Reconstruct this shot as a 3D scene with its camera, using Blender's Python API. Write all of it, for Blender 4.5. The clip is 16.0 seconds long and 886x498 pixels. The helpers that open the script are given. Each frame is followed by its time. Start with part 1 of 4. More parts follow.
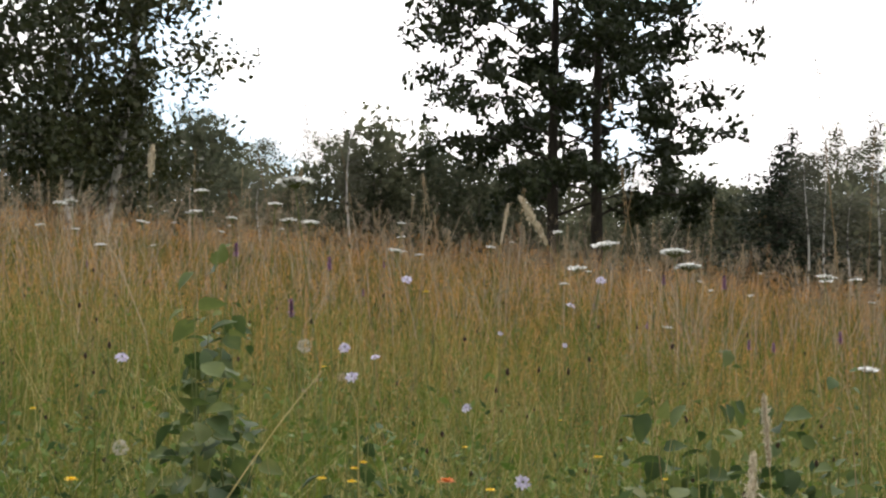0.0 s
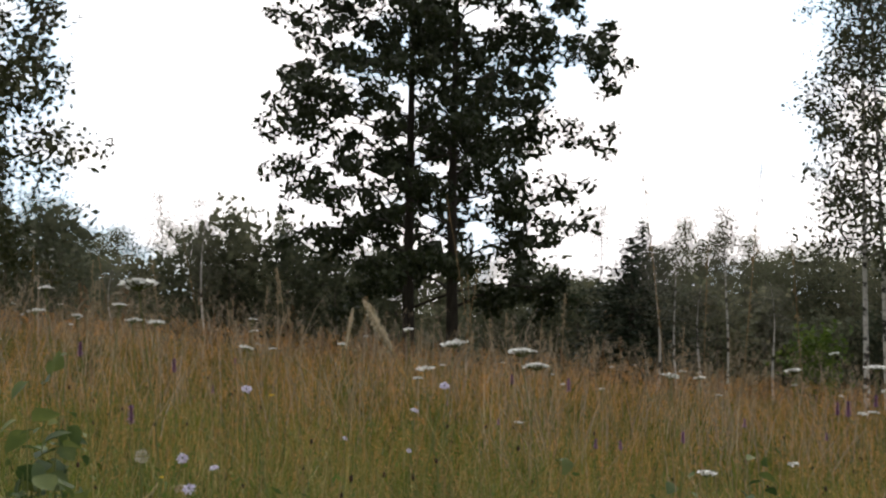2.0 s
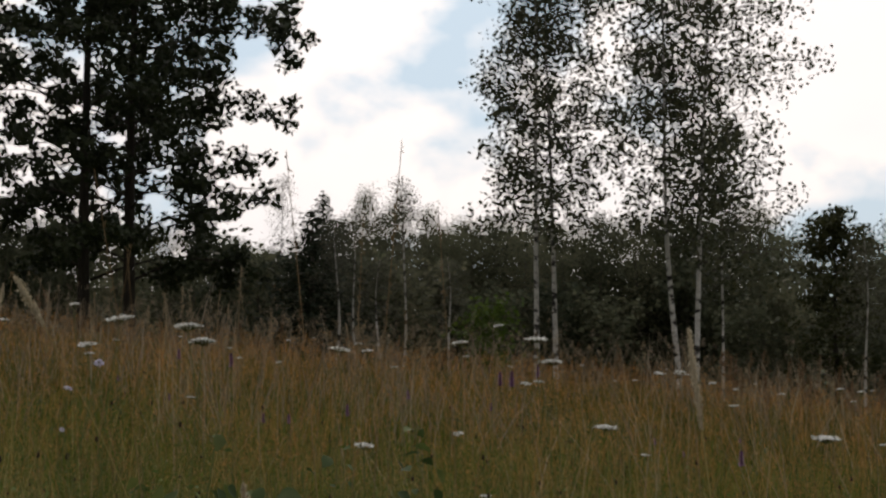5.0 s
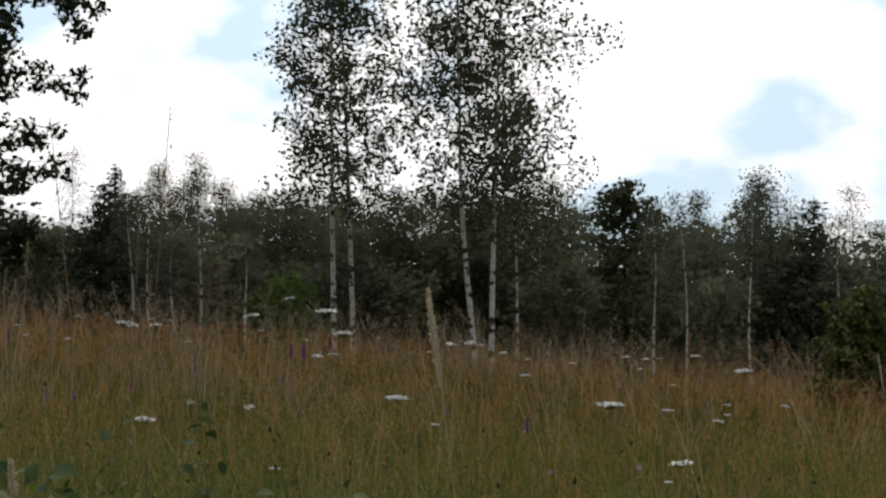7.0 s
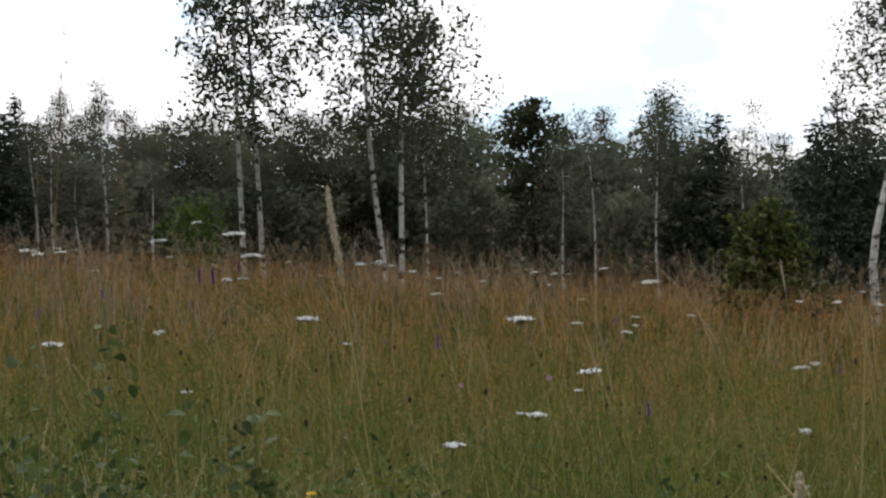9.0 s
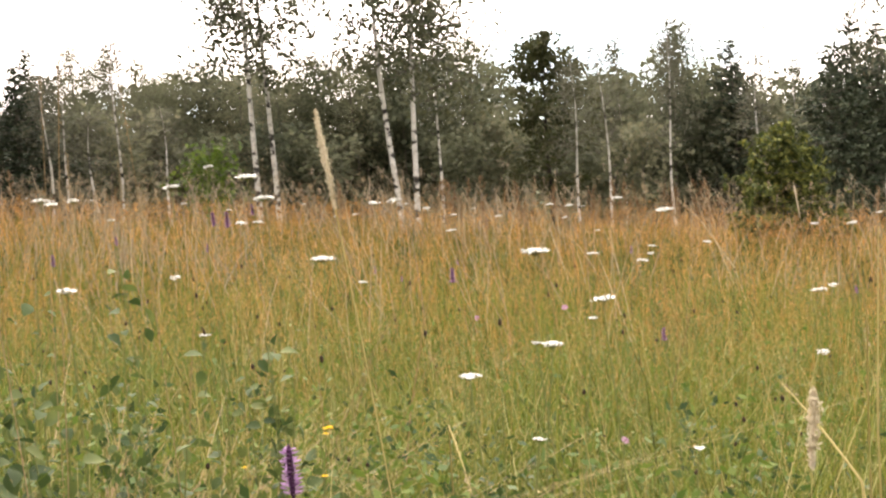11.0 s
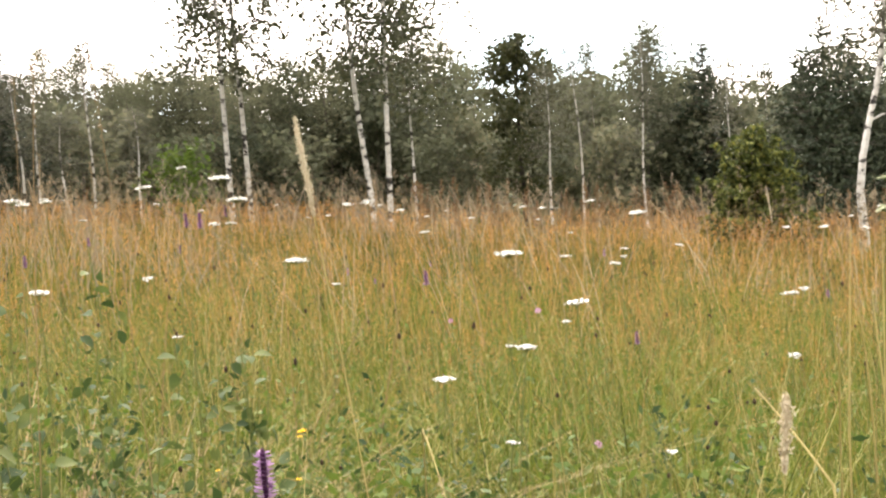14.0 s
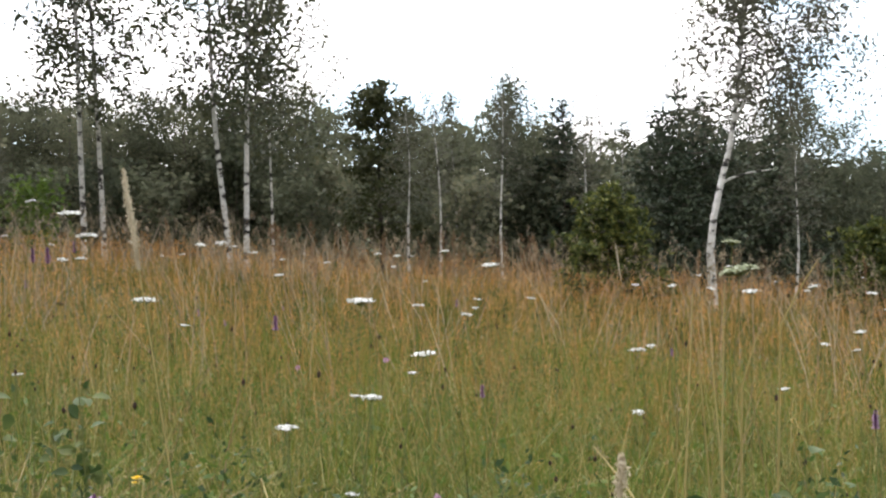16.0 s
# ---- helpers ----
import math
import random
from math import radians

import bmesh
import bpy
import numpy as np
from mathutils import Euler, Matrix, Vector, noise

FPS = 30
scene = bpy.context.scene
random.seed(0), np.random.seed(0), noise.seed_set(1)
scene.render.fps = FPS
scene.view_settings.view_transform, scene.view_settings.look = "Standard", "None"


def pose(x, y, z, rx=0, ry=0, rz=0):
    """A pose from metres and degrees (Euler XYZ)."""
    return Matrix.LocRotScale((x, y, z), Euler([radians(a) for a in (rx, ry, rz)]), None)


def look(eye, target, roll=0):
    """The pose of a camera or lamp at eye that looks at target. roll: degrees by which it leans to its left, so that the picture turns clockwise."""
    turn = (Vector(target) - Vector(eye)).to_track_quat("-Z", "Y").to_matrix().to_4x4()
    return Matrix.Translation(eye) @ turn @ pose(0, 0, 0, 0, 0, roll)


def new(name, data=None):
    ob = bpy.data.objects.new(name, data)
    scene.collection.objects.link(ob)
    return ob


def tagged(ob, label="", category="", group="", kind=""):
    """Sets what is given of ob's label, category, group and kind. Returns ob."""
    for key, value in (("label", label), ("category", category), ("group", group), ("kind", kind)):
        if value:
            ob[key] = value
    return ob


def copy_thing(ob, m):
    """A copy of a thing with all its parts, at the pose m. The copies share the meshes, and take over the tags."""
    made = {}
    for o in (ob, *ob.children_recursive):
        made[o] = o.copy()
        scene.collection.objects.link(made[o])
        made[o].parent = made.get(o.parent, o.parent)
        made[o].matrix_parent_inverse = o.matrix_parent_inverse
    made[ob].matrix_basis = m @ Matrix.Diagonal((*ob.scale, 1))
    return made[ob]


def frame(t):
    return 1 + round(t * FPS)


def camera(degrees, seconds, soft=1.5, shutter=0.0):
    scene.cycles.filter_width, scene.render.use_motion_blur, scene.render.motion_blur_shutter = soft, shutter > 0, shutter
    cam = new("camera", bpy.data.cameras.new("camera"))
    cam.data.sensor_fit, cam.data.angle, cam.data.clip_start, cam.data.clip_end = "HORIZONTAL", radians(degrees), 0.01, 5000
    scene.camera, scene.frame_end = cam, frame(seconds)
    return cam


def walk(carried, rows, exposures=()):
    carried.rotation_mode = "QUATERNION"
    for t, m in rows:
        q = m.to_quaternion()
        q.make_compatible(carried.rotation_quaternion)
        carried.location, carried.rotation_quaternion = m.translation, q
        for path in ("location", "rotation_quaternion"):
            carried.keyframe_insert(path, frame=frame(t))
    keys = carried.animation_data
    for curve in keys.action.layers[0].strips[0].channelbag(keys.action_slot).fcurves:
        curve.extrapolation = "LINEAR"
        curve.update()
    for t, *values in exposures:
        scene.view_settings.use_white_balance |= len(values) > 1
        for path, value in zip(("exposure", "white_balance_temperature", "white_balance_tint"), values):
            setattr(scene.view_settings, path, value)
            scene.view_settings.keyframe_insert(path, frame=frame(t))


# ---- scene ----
# Camera: a slow hand-held pan over a sloping summer meadow in front of a wood's edge.
cam = camera(32.4, 16.0, soft=2.4)

PITCH0 = 0.4
# seconds, x, y, z, yaw, pitch, roll
PATH = [
    (0.0, 0.000, -0.000, 1.200, 0.00, 0.00, 0.00),
    (0.5, 0.008, -0.002, 1.206, -1.92, 0.92, -0.38),
    (1.0, 0.012, -0.002, 1.213, -3.15, 1.96, -0.18),
    (1.5, 0.018, -0.004, 1.223, -4.39, 2.86, -0.05),
    (2.0, 0.024, -0.005, 1.228, -5.38, 3.40, 0.06),
    (2.5, 0.031, -0.007, 1.232, -6.66, 3.93, 0.39),
    (3.0, 0.037, -0.008, 1.234, -8.35, 4.02, 0.32),
    (3.5, 0.048, -0.010, 1.234, -10.41, 3.89, 0.41),
    (4.0, 0.057, -0.012, 1.233, -12.24, 3.36, 0.47),
    (4.5, 0.060, -0.013, 1.233, -15.25, 2.74, 0.75),
    (5.0, 0.067, -0.014, 1.232, -17.29, 2.33, 0.44),
    (7.5, 0.095, -0.029, 1.222, -26.52, 0.83, 1.38),
    (8.0, 0.095, -0.029, 1.218, -27.66, 0.24, 1.69),
    (8.5, 0.095, -0.029, 1.215, -27.81, -0.65, 2.07),
    (9.0, 0.097, -0.031, 1.212, -28.18, -1.80, 2.56),
    (9.5, 0.101, -0.032, 1.207, -27.73, -3.10, 3.49),
    (12.0, 0.109, -0.037, 1.201, -27.32, -4.27, 4.95),
    (12.5, 0.108, -0.036, 1.201, -27.09, -4.37, 5.04),
    (13.0, 0.105, -0.035, 1.201, -26.97, -4.42, 5.19),
    (13.5, 0.104, -0.034, 1.202, -27.04, -4.50, 5.11),
    (14.0, 0.105, -0.035, 1.205, -28.44, -4.13, 4.44),
    (14.5, 0.108, -0.036, 1.208, -30.00, -3.41, 3.48),
    (15.0, 0.111, -0.038, 1.211, -31.11, -3.15, 2.87),
    (15.5, 0.117, -0.041, 1.213, -32.60, -2.71, 2.22),
    (16.0, 0.119, -0.042, 1.213, -33.90, -2.72, 1.90),
]
# seconds, stops, kelvin, tint
EXPOSURES = [(0.0, -0.70, 6950, 16), (1.5, -1.05, 6900, 16), (2.5, -1.55, 7100, 17), (3.5, -2.0, 7200, 17), (5.0, -2.22, 7250, 17), (7.5, -1.9, 6700, 13), (9.0, -1.52, 6600, 14),
             (9.5, -0.93, 7000, 20), (11.8, 0.46, 8050, 21), (13.0, 0.46, 8050, 21), (14.0, 0.44, 7750, 18), (14.5, 0.27, 7400, 18), (15.0, 0.08, 7000, 17), (16.0, -0.37, 6750, 16)]
walk(cam, [(t, pose(x, y, z, 90 + p + PITCH0, 0, w) @ pose(0, 0, 0, 0, 0, -r)) for t, x, y, z, w, p, r in PATH], EXPOSURES)

# ---- world and sun ----
SUN_AZIMUTH, SUN_HEIGHT = -18.0, 46.0      # degrees left of straight ahead; above the horizon


def make_world():
    world = bpy.data.worlds.new("sky")
    scene.world = world
    world.use_nodes = True
    nodes, links = world.node_tree.nodes, world.node_tree.links
    nodes.clear()
    out = nodes.new("ShaderNodeOutputWorld")
    sky = nodes.new("ShaderNodeTexSky")
    sky.sky_type, sky.sun_disc = "NISHITA", False
    sky.sun_elevation, sky.sun_rotation = radians(SUN_HEIGHT), radians(-SUN_AZIMUTH)
    clear = nodes.new("ShaderNodeBackground")
    clear.inputs["Strength"].default_value = 0.15
    links.new(sky.outputs[0], clear.inputs["Color"])
    coord = nodes.new("ShaderNodeTexCoord")
    big = nodes.new("ShaderNodeTexNoise")
    big.inputs["Scale"].default_value, big.inputs["Detail"].default_value = 6.0, 6.0
    big.inputs["Roughness"].default_value = 0.5
    mapping = nodes.new("ShaderNodeMapping")
    mapping.inputs["Location"].default_value = (3.1, 0.7, 0.0)
    mapping.inputs["Scale"].default_value = (1.0, 1.0, 1.5)
    links.new(coord.outputs["Generated"], mapping.inputs["Vector"])
    links.new(mapping.outputs[0], big.inputs["Vector"])
    ramp = nodes.new("ShaderNodeValToRGB")
    ramp.color_ramp.elements[0].position, ramp.color_ramp.elements[1].position = 0.41, 0.50
    links.new(big.outputs[0], ramp.inputs[0])
    ramp.color_ramp.elements[0].color = (0.7, 0.7, 0.7, 1)
    tone = nodes.new("ShaderNodeValToRGB")
    tone.color_ramp.elements.new(0.54)
    for el, at, value in zip(tone.color_ramp.elements, (0.41, 0.49, 0.70), ((0.68, 0.92, 1.12), (1.0, 1.02, 1.04), (0.92, 0.955, 1.0))):
        el.position, el.color = at, (*value, 1)
    links.new(big.outputs[0], tone.inputs[0])
    cloud = nodes.new("ShaderNodeBackground")
    a, e = radians(SUN_AZIMUTH), radians(SUN_HEIGHT)
    toward = nodes.new("ShaderNodeVectorMath")
    toward.operation = "DOT_PRODUCT"
    toward.inputs[1].default_value = (-math.sin(a) * math.cos(e), math.cos(a) * math.cos(e), math.sin(e))
    links.new(coord.outputs["Generated"], toward.inputs[0])
    glow = nodes.new("ShaderNodeMapRange")
    for i, value in ((1, -0.2), (2, 0.9), (3, 1.05), (4, 5.3)):
        glow.inputs[i].default_value = value
    links.new(toward.outputs["Value"], glow.inputs[0])
    links.new(glow.outputs[0], cloud.inputs["Strength"])
    links.new(tone.outputs[0], cloud.inputs["Color"])
    mix = nodes.new("ShaderNodeMixShader")
    links.new(ramp.outputs[0], mix.inputs[0])
    links.new(clear.outputs[0], mix.inputs[1])
    links.new(cloud.outputs[0], mix.inputs[2])
    links.new(mix.outputs[0], out.inputs["Surface"])


make_world()
sun_data = bpy.data.lights.new("sun", "SUN")
sun_data.energy, sun_data.angle, sun_data.color = 1.25, radians(14), (1.0, 0.92, 0.78)
sun = new("sun", sun_data)
sun.matrix_world = look((0, 0, 60), (math.sin(radians(SUN_AZIMUTH)) * 60, -math.cos(radians(SUN_AZIMUTH)) * 60, 60 - 60 * math.tan(radians(SUN_HEIGHT))))


# ---- materials ----
def material(name, colours, rough=0.8, island=True, grain=0.0, stretch=(1, 1, 1), through_light=0.0, bump=0.0, spread=None, each=0.0, patch=0.0):
    """A procedural material: a ramp of colours driven by the island's own chance and a noise at world size."""
    mat = bpy.data.materials.new(name)
    mat.use_nodes = True
    nodes, links = mat.node_tree.nodes, mat.node_tree.links
    bsdf = nodes["Principled BSDF"]
    out = nodes["Material Output"]
    bsdf.inputs["Roughness"].default_value = rough
    bsdf.inputs["Specular IOR Level"].default_value = 0.25
    ramp = nodes.new("ShaderNodeValToRGB")
    els = ramp.color_ramp.elements
    while len(els) < len(colours):
        els.new(0.5)
    for i, c in enumerate(colours):
        els[i].position = spread[i] if spread else i / max(1, len(colours) - 1)
        els[i].color = (*c, 1)
    coord = nodes.new("ShaderNodeNewGeometry")
    mapping = nodes.new("ShaderNodeMapping")
    mapping.inputs["Scale"].default_value = stretch
    links.new(coord.outputs["Position"], mapping.inputs["Vector"])
    noise_node = nodes.new("ShaderNodeTexNoise")
    noise_node.inputs["Scale"].default_value = grain if grain else 1.5
    noise_node.inputs["Detail"].default_value = 5.0
    links.new(mapping.outputs[0], noise_node.inputs["Vector"])
    if island:
        add = nodes.new("ShaderNodeMix")
        add.data_type = "FLOAT"
        add.inputs[0].default_value = 0.28
        links.new(coord.outputs["Random Per Island"], add.inputs[2])
        links.new(noise_node.outputs[0], add.inputs[3])
        value = add.outputs[0]
        if patch:
            flat = nodes.new("ShaderNodeMapping")
            flat.inputs["Scale"].default_value = (1, 1, 0)
            links.new(coord.outputs["Position"], flat.inputs["Vector"])
            broad = nodes.new("ShaderNodeTexNoise")
            broad.inputs["Scale"].default_value, broad.inputs["Detail"].default_value = 2.0, 4.0
            links.new(flat.outputs[0], broad.inputs["Vector"])
            level = nodes.new("ShaderNodeMapRange")
            level.inputs[1].default_value, level.inputs[2].default_value = 0.34, 0.66
            links.new(broad.outputs[0], level.inputs[0])
            both = nodes.new("ShaderNodeMix")
            both.data_type = "FLOAT"
            both.inputs[0].default_value = patch
            links.new(value, both.inputs[2])
            links.new(level.outputs[0], both.inputs[3])
            value = both.outputs[0]
        links.new(value, ramp.inputs[0])
    else:
        links.new(noise_node.outputs[0], ramp.inputs[0])
    colour = ramp.outputs[0]
    if each:
        info = nodes.new("ShaderNodeObjectInfo")
        span = nodes.new("ShaderNodeMapRange")
        span.inputs[3].default_value, span.inputs[4].default_value = 1 - each, 1 + each
        links.new(info.outputs["Random"], span.inputs[0])
        hue = nodes.new("ShaderNodeMapRange")
        hue.inputs[3].default_value, hue.inputs[4].default_value = 0.5 + 0.04 * each, 0.5 - 0.11 * each
        links.new(info.outputs["Random"], hue.inputs[0])
        vary = nodes.new("ShaderNodeHueSaturation")
        links.new(hue.outputs[0], vary.inputs["Hue"])
        links.new(span.outputs[0], vary.inputs["Value"])
        links.new(ramp.outputs[0], vary.inputs["Color"])
        colour = vary.outputs[0]
    links.new(colour, bsdf.inputs["Base Color"])
    if bump:
        node = nodes.new("ShaderNodeBump")
        node.inputs["Strength"].default_value = bump
        node.inputs["Distance"].default_value = 0.02
        links.new(noise_node.outputs[0], node.inputs["Height"])
        links.new(node.outputs[0], bsdf.inputs["Normal"])
    if through_light:
        trans = nodes.new("ShaderNodeBsdfTranslucent")
        links.new(colour, trans.inputs["Color"])
        mix = nodes.new("ShaderNodeMixShader")
        mix.inputs[0].default_value = through_light
        links.new(bsdf.outputs[0], mix.inputs[1])
        links.new(trans.outputs[0], mix.inputs[2])
        links.new(mix.outputs[0], out.inputs["Surface"])
    return mat


M_SOIL = material("mossy_thatch", [(0.018, 0.022, 0.007), (0.045, 0.055, 0.015), (0.09, 0.085, 0.03)], 0.95, island=False, grain=3.0, bump=0.5)
M_BLADE = material("green_grass", [(0.010, 0.014, 0.004), (0.040, 0.052, 0.008), (0.094, 0.108, 0.017), (0.180, 0.168, 0.036), (0.34, 0.238, 0.085)], 0.6, grain=0.7, through_light=0.38, patch=0.46)
M_STRAW = material("straw_stems", [(0.20, 0.16, 0.052), (0.36, 0.285, 0.105), (0.54, 0.45, 0.21)], 0.7, grain=0.7, through_light=0.2)
M_LIME = material("fresh_grass", [(0.054, 0.080, 0.010), (0.128, 0.158, 0.022), (0.27, 0.262, 0.066)], 0.55, grain=0.7, through_light=0.4, patch=0.42)
M_PALEGRASS = material("pale_bent_grass", [(0.16, 0.17, 0.04), (0.28, 0.28, 0.085), (0.46, 0.42, 0.19)], 0.55, grain=0.7, through_light=0.35)
M_HAZE = material("ripe_panicles", [(0.42, 0.152, 0.042), (0.57, 0.252, 0.078), (0.66, 0.365, 0.130), (0.73, 0.48, 0.21)], 0.85, grain=0.5, through_light=0.3, patch=0.35)
M_VEIL = material("tan_panicles", [(0.36, 0.165, 0.052), (0.50, 0.265, 0.094), (0.60, 0.385, 0.165)], 0.85, grain=0.5, through_light=0.3, patch=0.35)
M_DOCK = material("dock_seeds", [(0.10, 0.052, 0.028), (0.19, 0.105, 0.056), (0.28, 0.175, 0.095)], 0.85, grain=0.7, through_light=0.15)
M_RIPE = material("ripe_stems", [(0.38, 0.155, 0.044), (0.51, 0.255, 0.08), (0.62, 0.39, 0.16)], 0.85, grain=0.5, through_light=0.3, patch=0.35)
M_WEED = material("dry_weeds", [(0.12, 0.075, 0.035), (0.26, 0.17, 0.085), (0.40, 0.31, 0.17)], 0.8, grain=0.7, through_light=0.15)
M_OAK_LEAF = material("oak_leaves", [(0.016, 0.024, 0.010), (0.030, 0.042, 0.016), (0.052, 0.062, 0.025)], 0.5, grain=0.4, through_light=0.2)
M_BIRCH_LEAF = material("birch_leaves", [(0.034, 0.045, 0.022), (0.064, 0.078, 0.040), (0.110, 0.118, 0.064), (0.18, 0.17, 0.09)], 0.4, grain=0.4, through_light=0.24, each=0.2)
# the wood's leaves: distance haze put into the colour, greyed and lightened
M_HAZED_LEAF = material("hazed_alder_leaves", [(0.086, 0.104, 0.064), (0.120, 0.136, 0.083), (0.168, 0.174, 0.108)], 0.85, grain=0.25, through_light=0.42, each=0.42)
M_NEEDLE = material("spruce_needles", [(0.026, 0.042, 0.026), (0.052, 0.072, 0.042), (0.09, 0.11, 0.06)], 0.7, grain=0.6, each=0.25)
M_JUNIPER = material("young_spruce_needles", [(0.030, 0.047, 0.014), (0.078, 0.100, 0.026), (0.24, 0.235, 0.055)], 0.7, grain=0.8, through_light=0.25, spread=[0.1, 0.5, 0.95])
M_TANGLE = material("withered_weeds", [(0.15, 0.11, 0.075), (0.29, 0.23, 0.165), (0.45, 0.38, 0.29)], 0.85, grain=0.7, through_light=0.15)
M_TWIG = material("dark_twigs", [(0.03, 0.024, 0.02), (0.07, 0.058, 0.048), (0.12, 0.10, 0.085)], 0.9, island=False, grain=9, bump=0.3)
M_WHITE = material("white_florets", [(0.55, 0.56, 0.50), (0.74, 0.74, 0.70), (0.82, 0.82, 0.80)], 0.7, grain=30, through_light=0.2)
M_LILAC = material("lilac_petals", [(0.36, 0.31, 0.46), (0.54, 0.50, 0.62), (0.74, 0.72, 0.78)], 0.7, grain=30, through_light=0.25)
M_PINK = material("pink_petals", [(0.30, 0.14, 0.22), (0.44, 0.24, 0.34), (0.58, 0.40, 0.48)], 0.7, grain=30, through_light=0.25)
M_PURPLE = material("purple_petals", [(0.12, 0.045, 0.13), (0.26, 0.115, 0.27), (0.46, 0.28, 0.48)], 0.7, grain=30, through_light=0.2)
M_CALYX = material("dark_calyces", [(0.035, 0.012, 0.036), (0.075, 0.026, 0.07), (0.12, 0.055, 0.10)], 0.85, island=False, grain=160, bump=0.6)
M_BUD = material("greenish_florets", [(0.26, 0.30, 0.17), (0.40, 0.43, 0.28), (0.58, 0.58, 0.44)], 0.75, grain=30, through_light=0.25)
M_YELLOW = material("yellow_petals", [(0.62, 0.38, 0.01), (0.78, 0.52, 0.02), (0.85, 0.62, 0.04)], 0.6, grain=30, through_light=0.2)
M_ORANGE = material("orange_petals", [(0.42, 0.09, 0.02), (0.56, 0.15, 0.03), (0.66, 0.22, 0.05)], 0.7, grain=30, through_light=0.2)
M_RUST = material("rusty_withered_petals", [(0.14, 0.05, 0.02), (0.22, 0.085, 0.035), (0.30, 0.13, 0.06)], 0.85, grain=30, through_light=0.1)
M_SEED = material("dark_seed_heads", [(0.015, 0.010, 0.008), (0.04, 0.024, 0.016), (0.08, 0.05, 0.03)], 0.9, island=False, grain=60)
M_STEM = material("green_stems", [(0.07, 0.09, 0.025), (0.13, 0.15, 0.045), (0.20, 0.18, 0.07)], 0.7, island=False, grain=12)
M_BEIGE = material("beige_grass_heads", [(0.45, 0.38, 0.26), (0.58, 0.50, 0.36), (0.70, 0.63, 0.48)], 0.85, grain=20, through_light=0.2)
M_STALK = material("pale_dry_stalks", [(0.20, 0.145, 0.085), (0.34, 0.26, 0.16), (0.50, 0.41, 0.28)], 0.85, grain=0.7, through_light=0.2)
M_SAPLING = material("sapling_leaves", [(0.030, 0.056, 0.019), (0.062, 0.104, 0.030), (0.145, 0.190, 0.054)], 0.6, island=False, grain=25, through_light=0.34, each=0.5)
M_FLUFF = material("seed_fluff", [(0.34, 0.30, 0.24), (0.48, 0.44, 0.37), (0.60, 0.57, 0.50)], 0.9, grain=30, through_light=0.4)
# darker copy of the birch leaves, with the crowns' shade in its colours
M_SHADE_LEAF = material("shaded_leaves", [(0.024, 0.034, 0.012), (0.048, 0.06, 0.022), (0.09, 0.095, 0.04)], 0.5, grain=0.4, through_light=0.2, each=0.3)
M_PALE = material("pale_birch_leaves", [(0.075, 0.08, 0.052), (0.125, 0.125, 0.088), (0.20, 0.19, 0.135)], 0.6, grain=1, through_light=0.4)
M_SPRIG = material("undergrowth_leaves", [(0.02, 0.045, 0.018), (0.045, 0.085, 0.025), (0.10, 0.15, 0.04)], 0.55, grain=2, through_light=0.25)
M_HERB = material("herb_leaves", [(0.04, 0.08, 0.016), (0.09, 0.145, 0.025), (0.18, 0.23, 0.05)], 0.6, grain=2, through_light=0.35, patch=0.3)
M_OAK_BARK = material("oak_bark", [(0.02, 0.017, 0.013), (0.05, 0.042, 0.034), (0.09, 0.08, 0.066)], 0.95, island=False, grain=14, stretch=(1, 1, 0.25), bump=0.9)
M_BIRCH_BARK = material("birch_bark", [(0.03, 0.028, 0.025), (0.12, 0.11, 0.10), (0.56, 0.54, 0.50), (0.74, 0.72, 0.68)], 0.75, island=False, grain=4.6, stretch=(1.1, 1.1, 1.6), bump=0.4, spread=[0.37, 0.42, 0.46, 0.7])
M_GREY_BARK = material("grey_bark", [(0.05, 0.045, 0.038), (0.13, 0.115, 0.095), (0.24, 0.22, 0.18)], 0.9, island=False, grain=7, stretch=(1, 1, 0.6), bump=0.6)

# ---- mesh tools ----
rng = np.random.default_rng(7)


def mesh_of(name, verts, faces, mat, smooth=False):
    """A mesh of triangles or quads from arrays."""
    verts, faces = np.asarray(verts, dtype=np.float32), np.asarray(faces, dtype=np.int32)
    k = faces.shape[1]
    me = bpy.data.meshes.new(name)
    me.vertices.add(len(verts))
    me.vertices.foreach_set("co", verts.ravel())
    me.loops.add(faces.size)
    me.loops.foreach_set("vertex_index", faces.ravel())
    me.polygons.add(len(faces))
    me.polygons.foreach_set("loop_start", np.arange(0, faces.size, k, dtype=np.int32))
    me.polygons.foreach_set("use_smooth", np.full(len(faces), smooth, dtype=bool))
    me.update(calc_edges=True)
    me.validate()
    me.materials.append(mat)
    return me


def part_of(name, me, parent, label="", kind=""):
    ob = new(name, me)
    ob.parent = parent
    return tagged(ob, label=label, kind=kind)


def thing(name, place, label, category, group=""):
    ob = new(name)
    ob.empty_display_size = 0.1
    ob.location = place
    return tagged(ob, label, category, group)


class Soup:
    """Collects quads of several pieces for one mesh."""

    def __init__(self):
        self.v, self.f, self.n = [], [], 0

    def add(self, verts, faces):
        self.v.append(np.asarray(verts, dtype=float))
        self.f.append(np.asarray(faces, dtype=int) + self.n)
        self.n += len(verts)

    def mesh(self, name, mat, smooth=False):
        return mesh_of(name, np.concatenate(self.v), np.concatenate(self.f), mat, smooth)


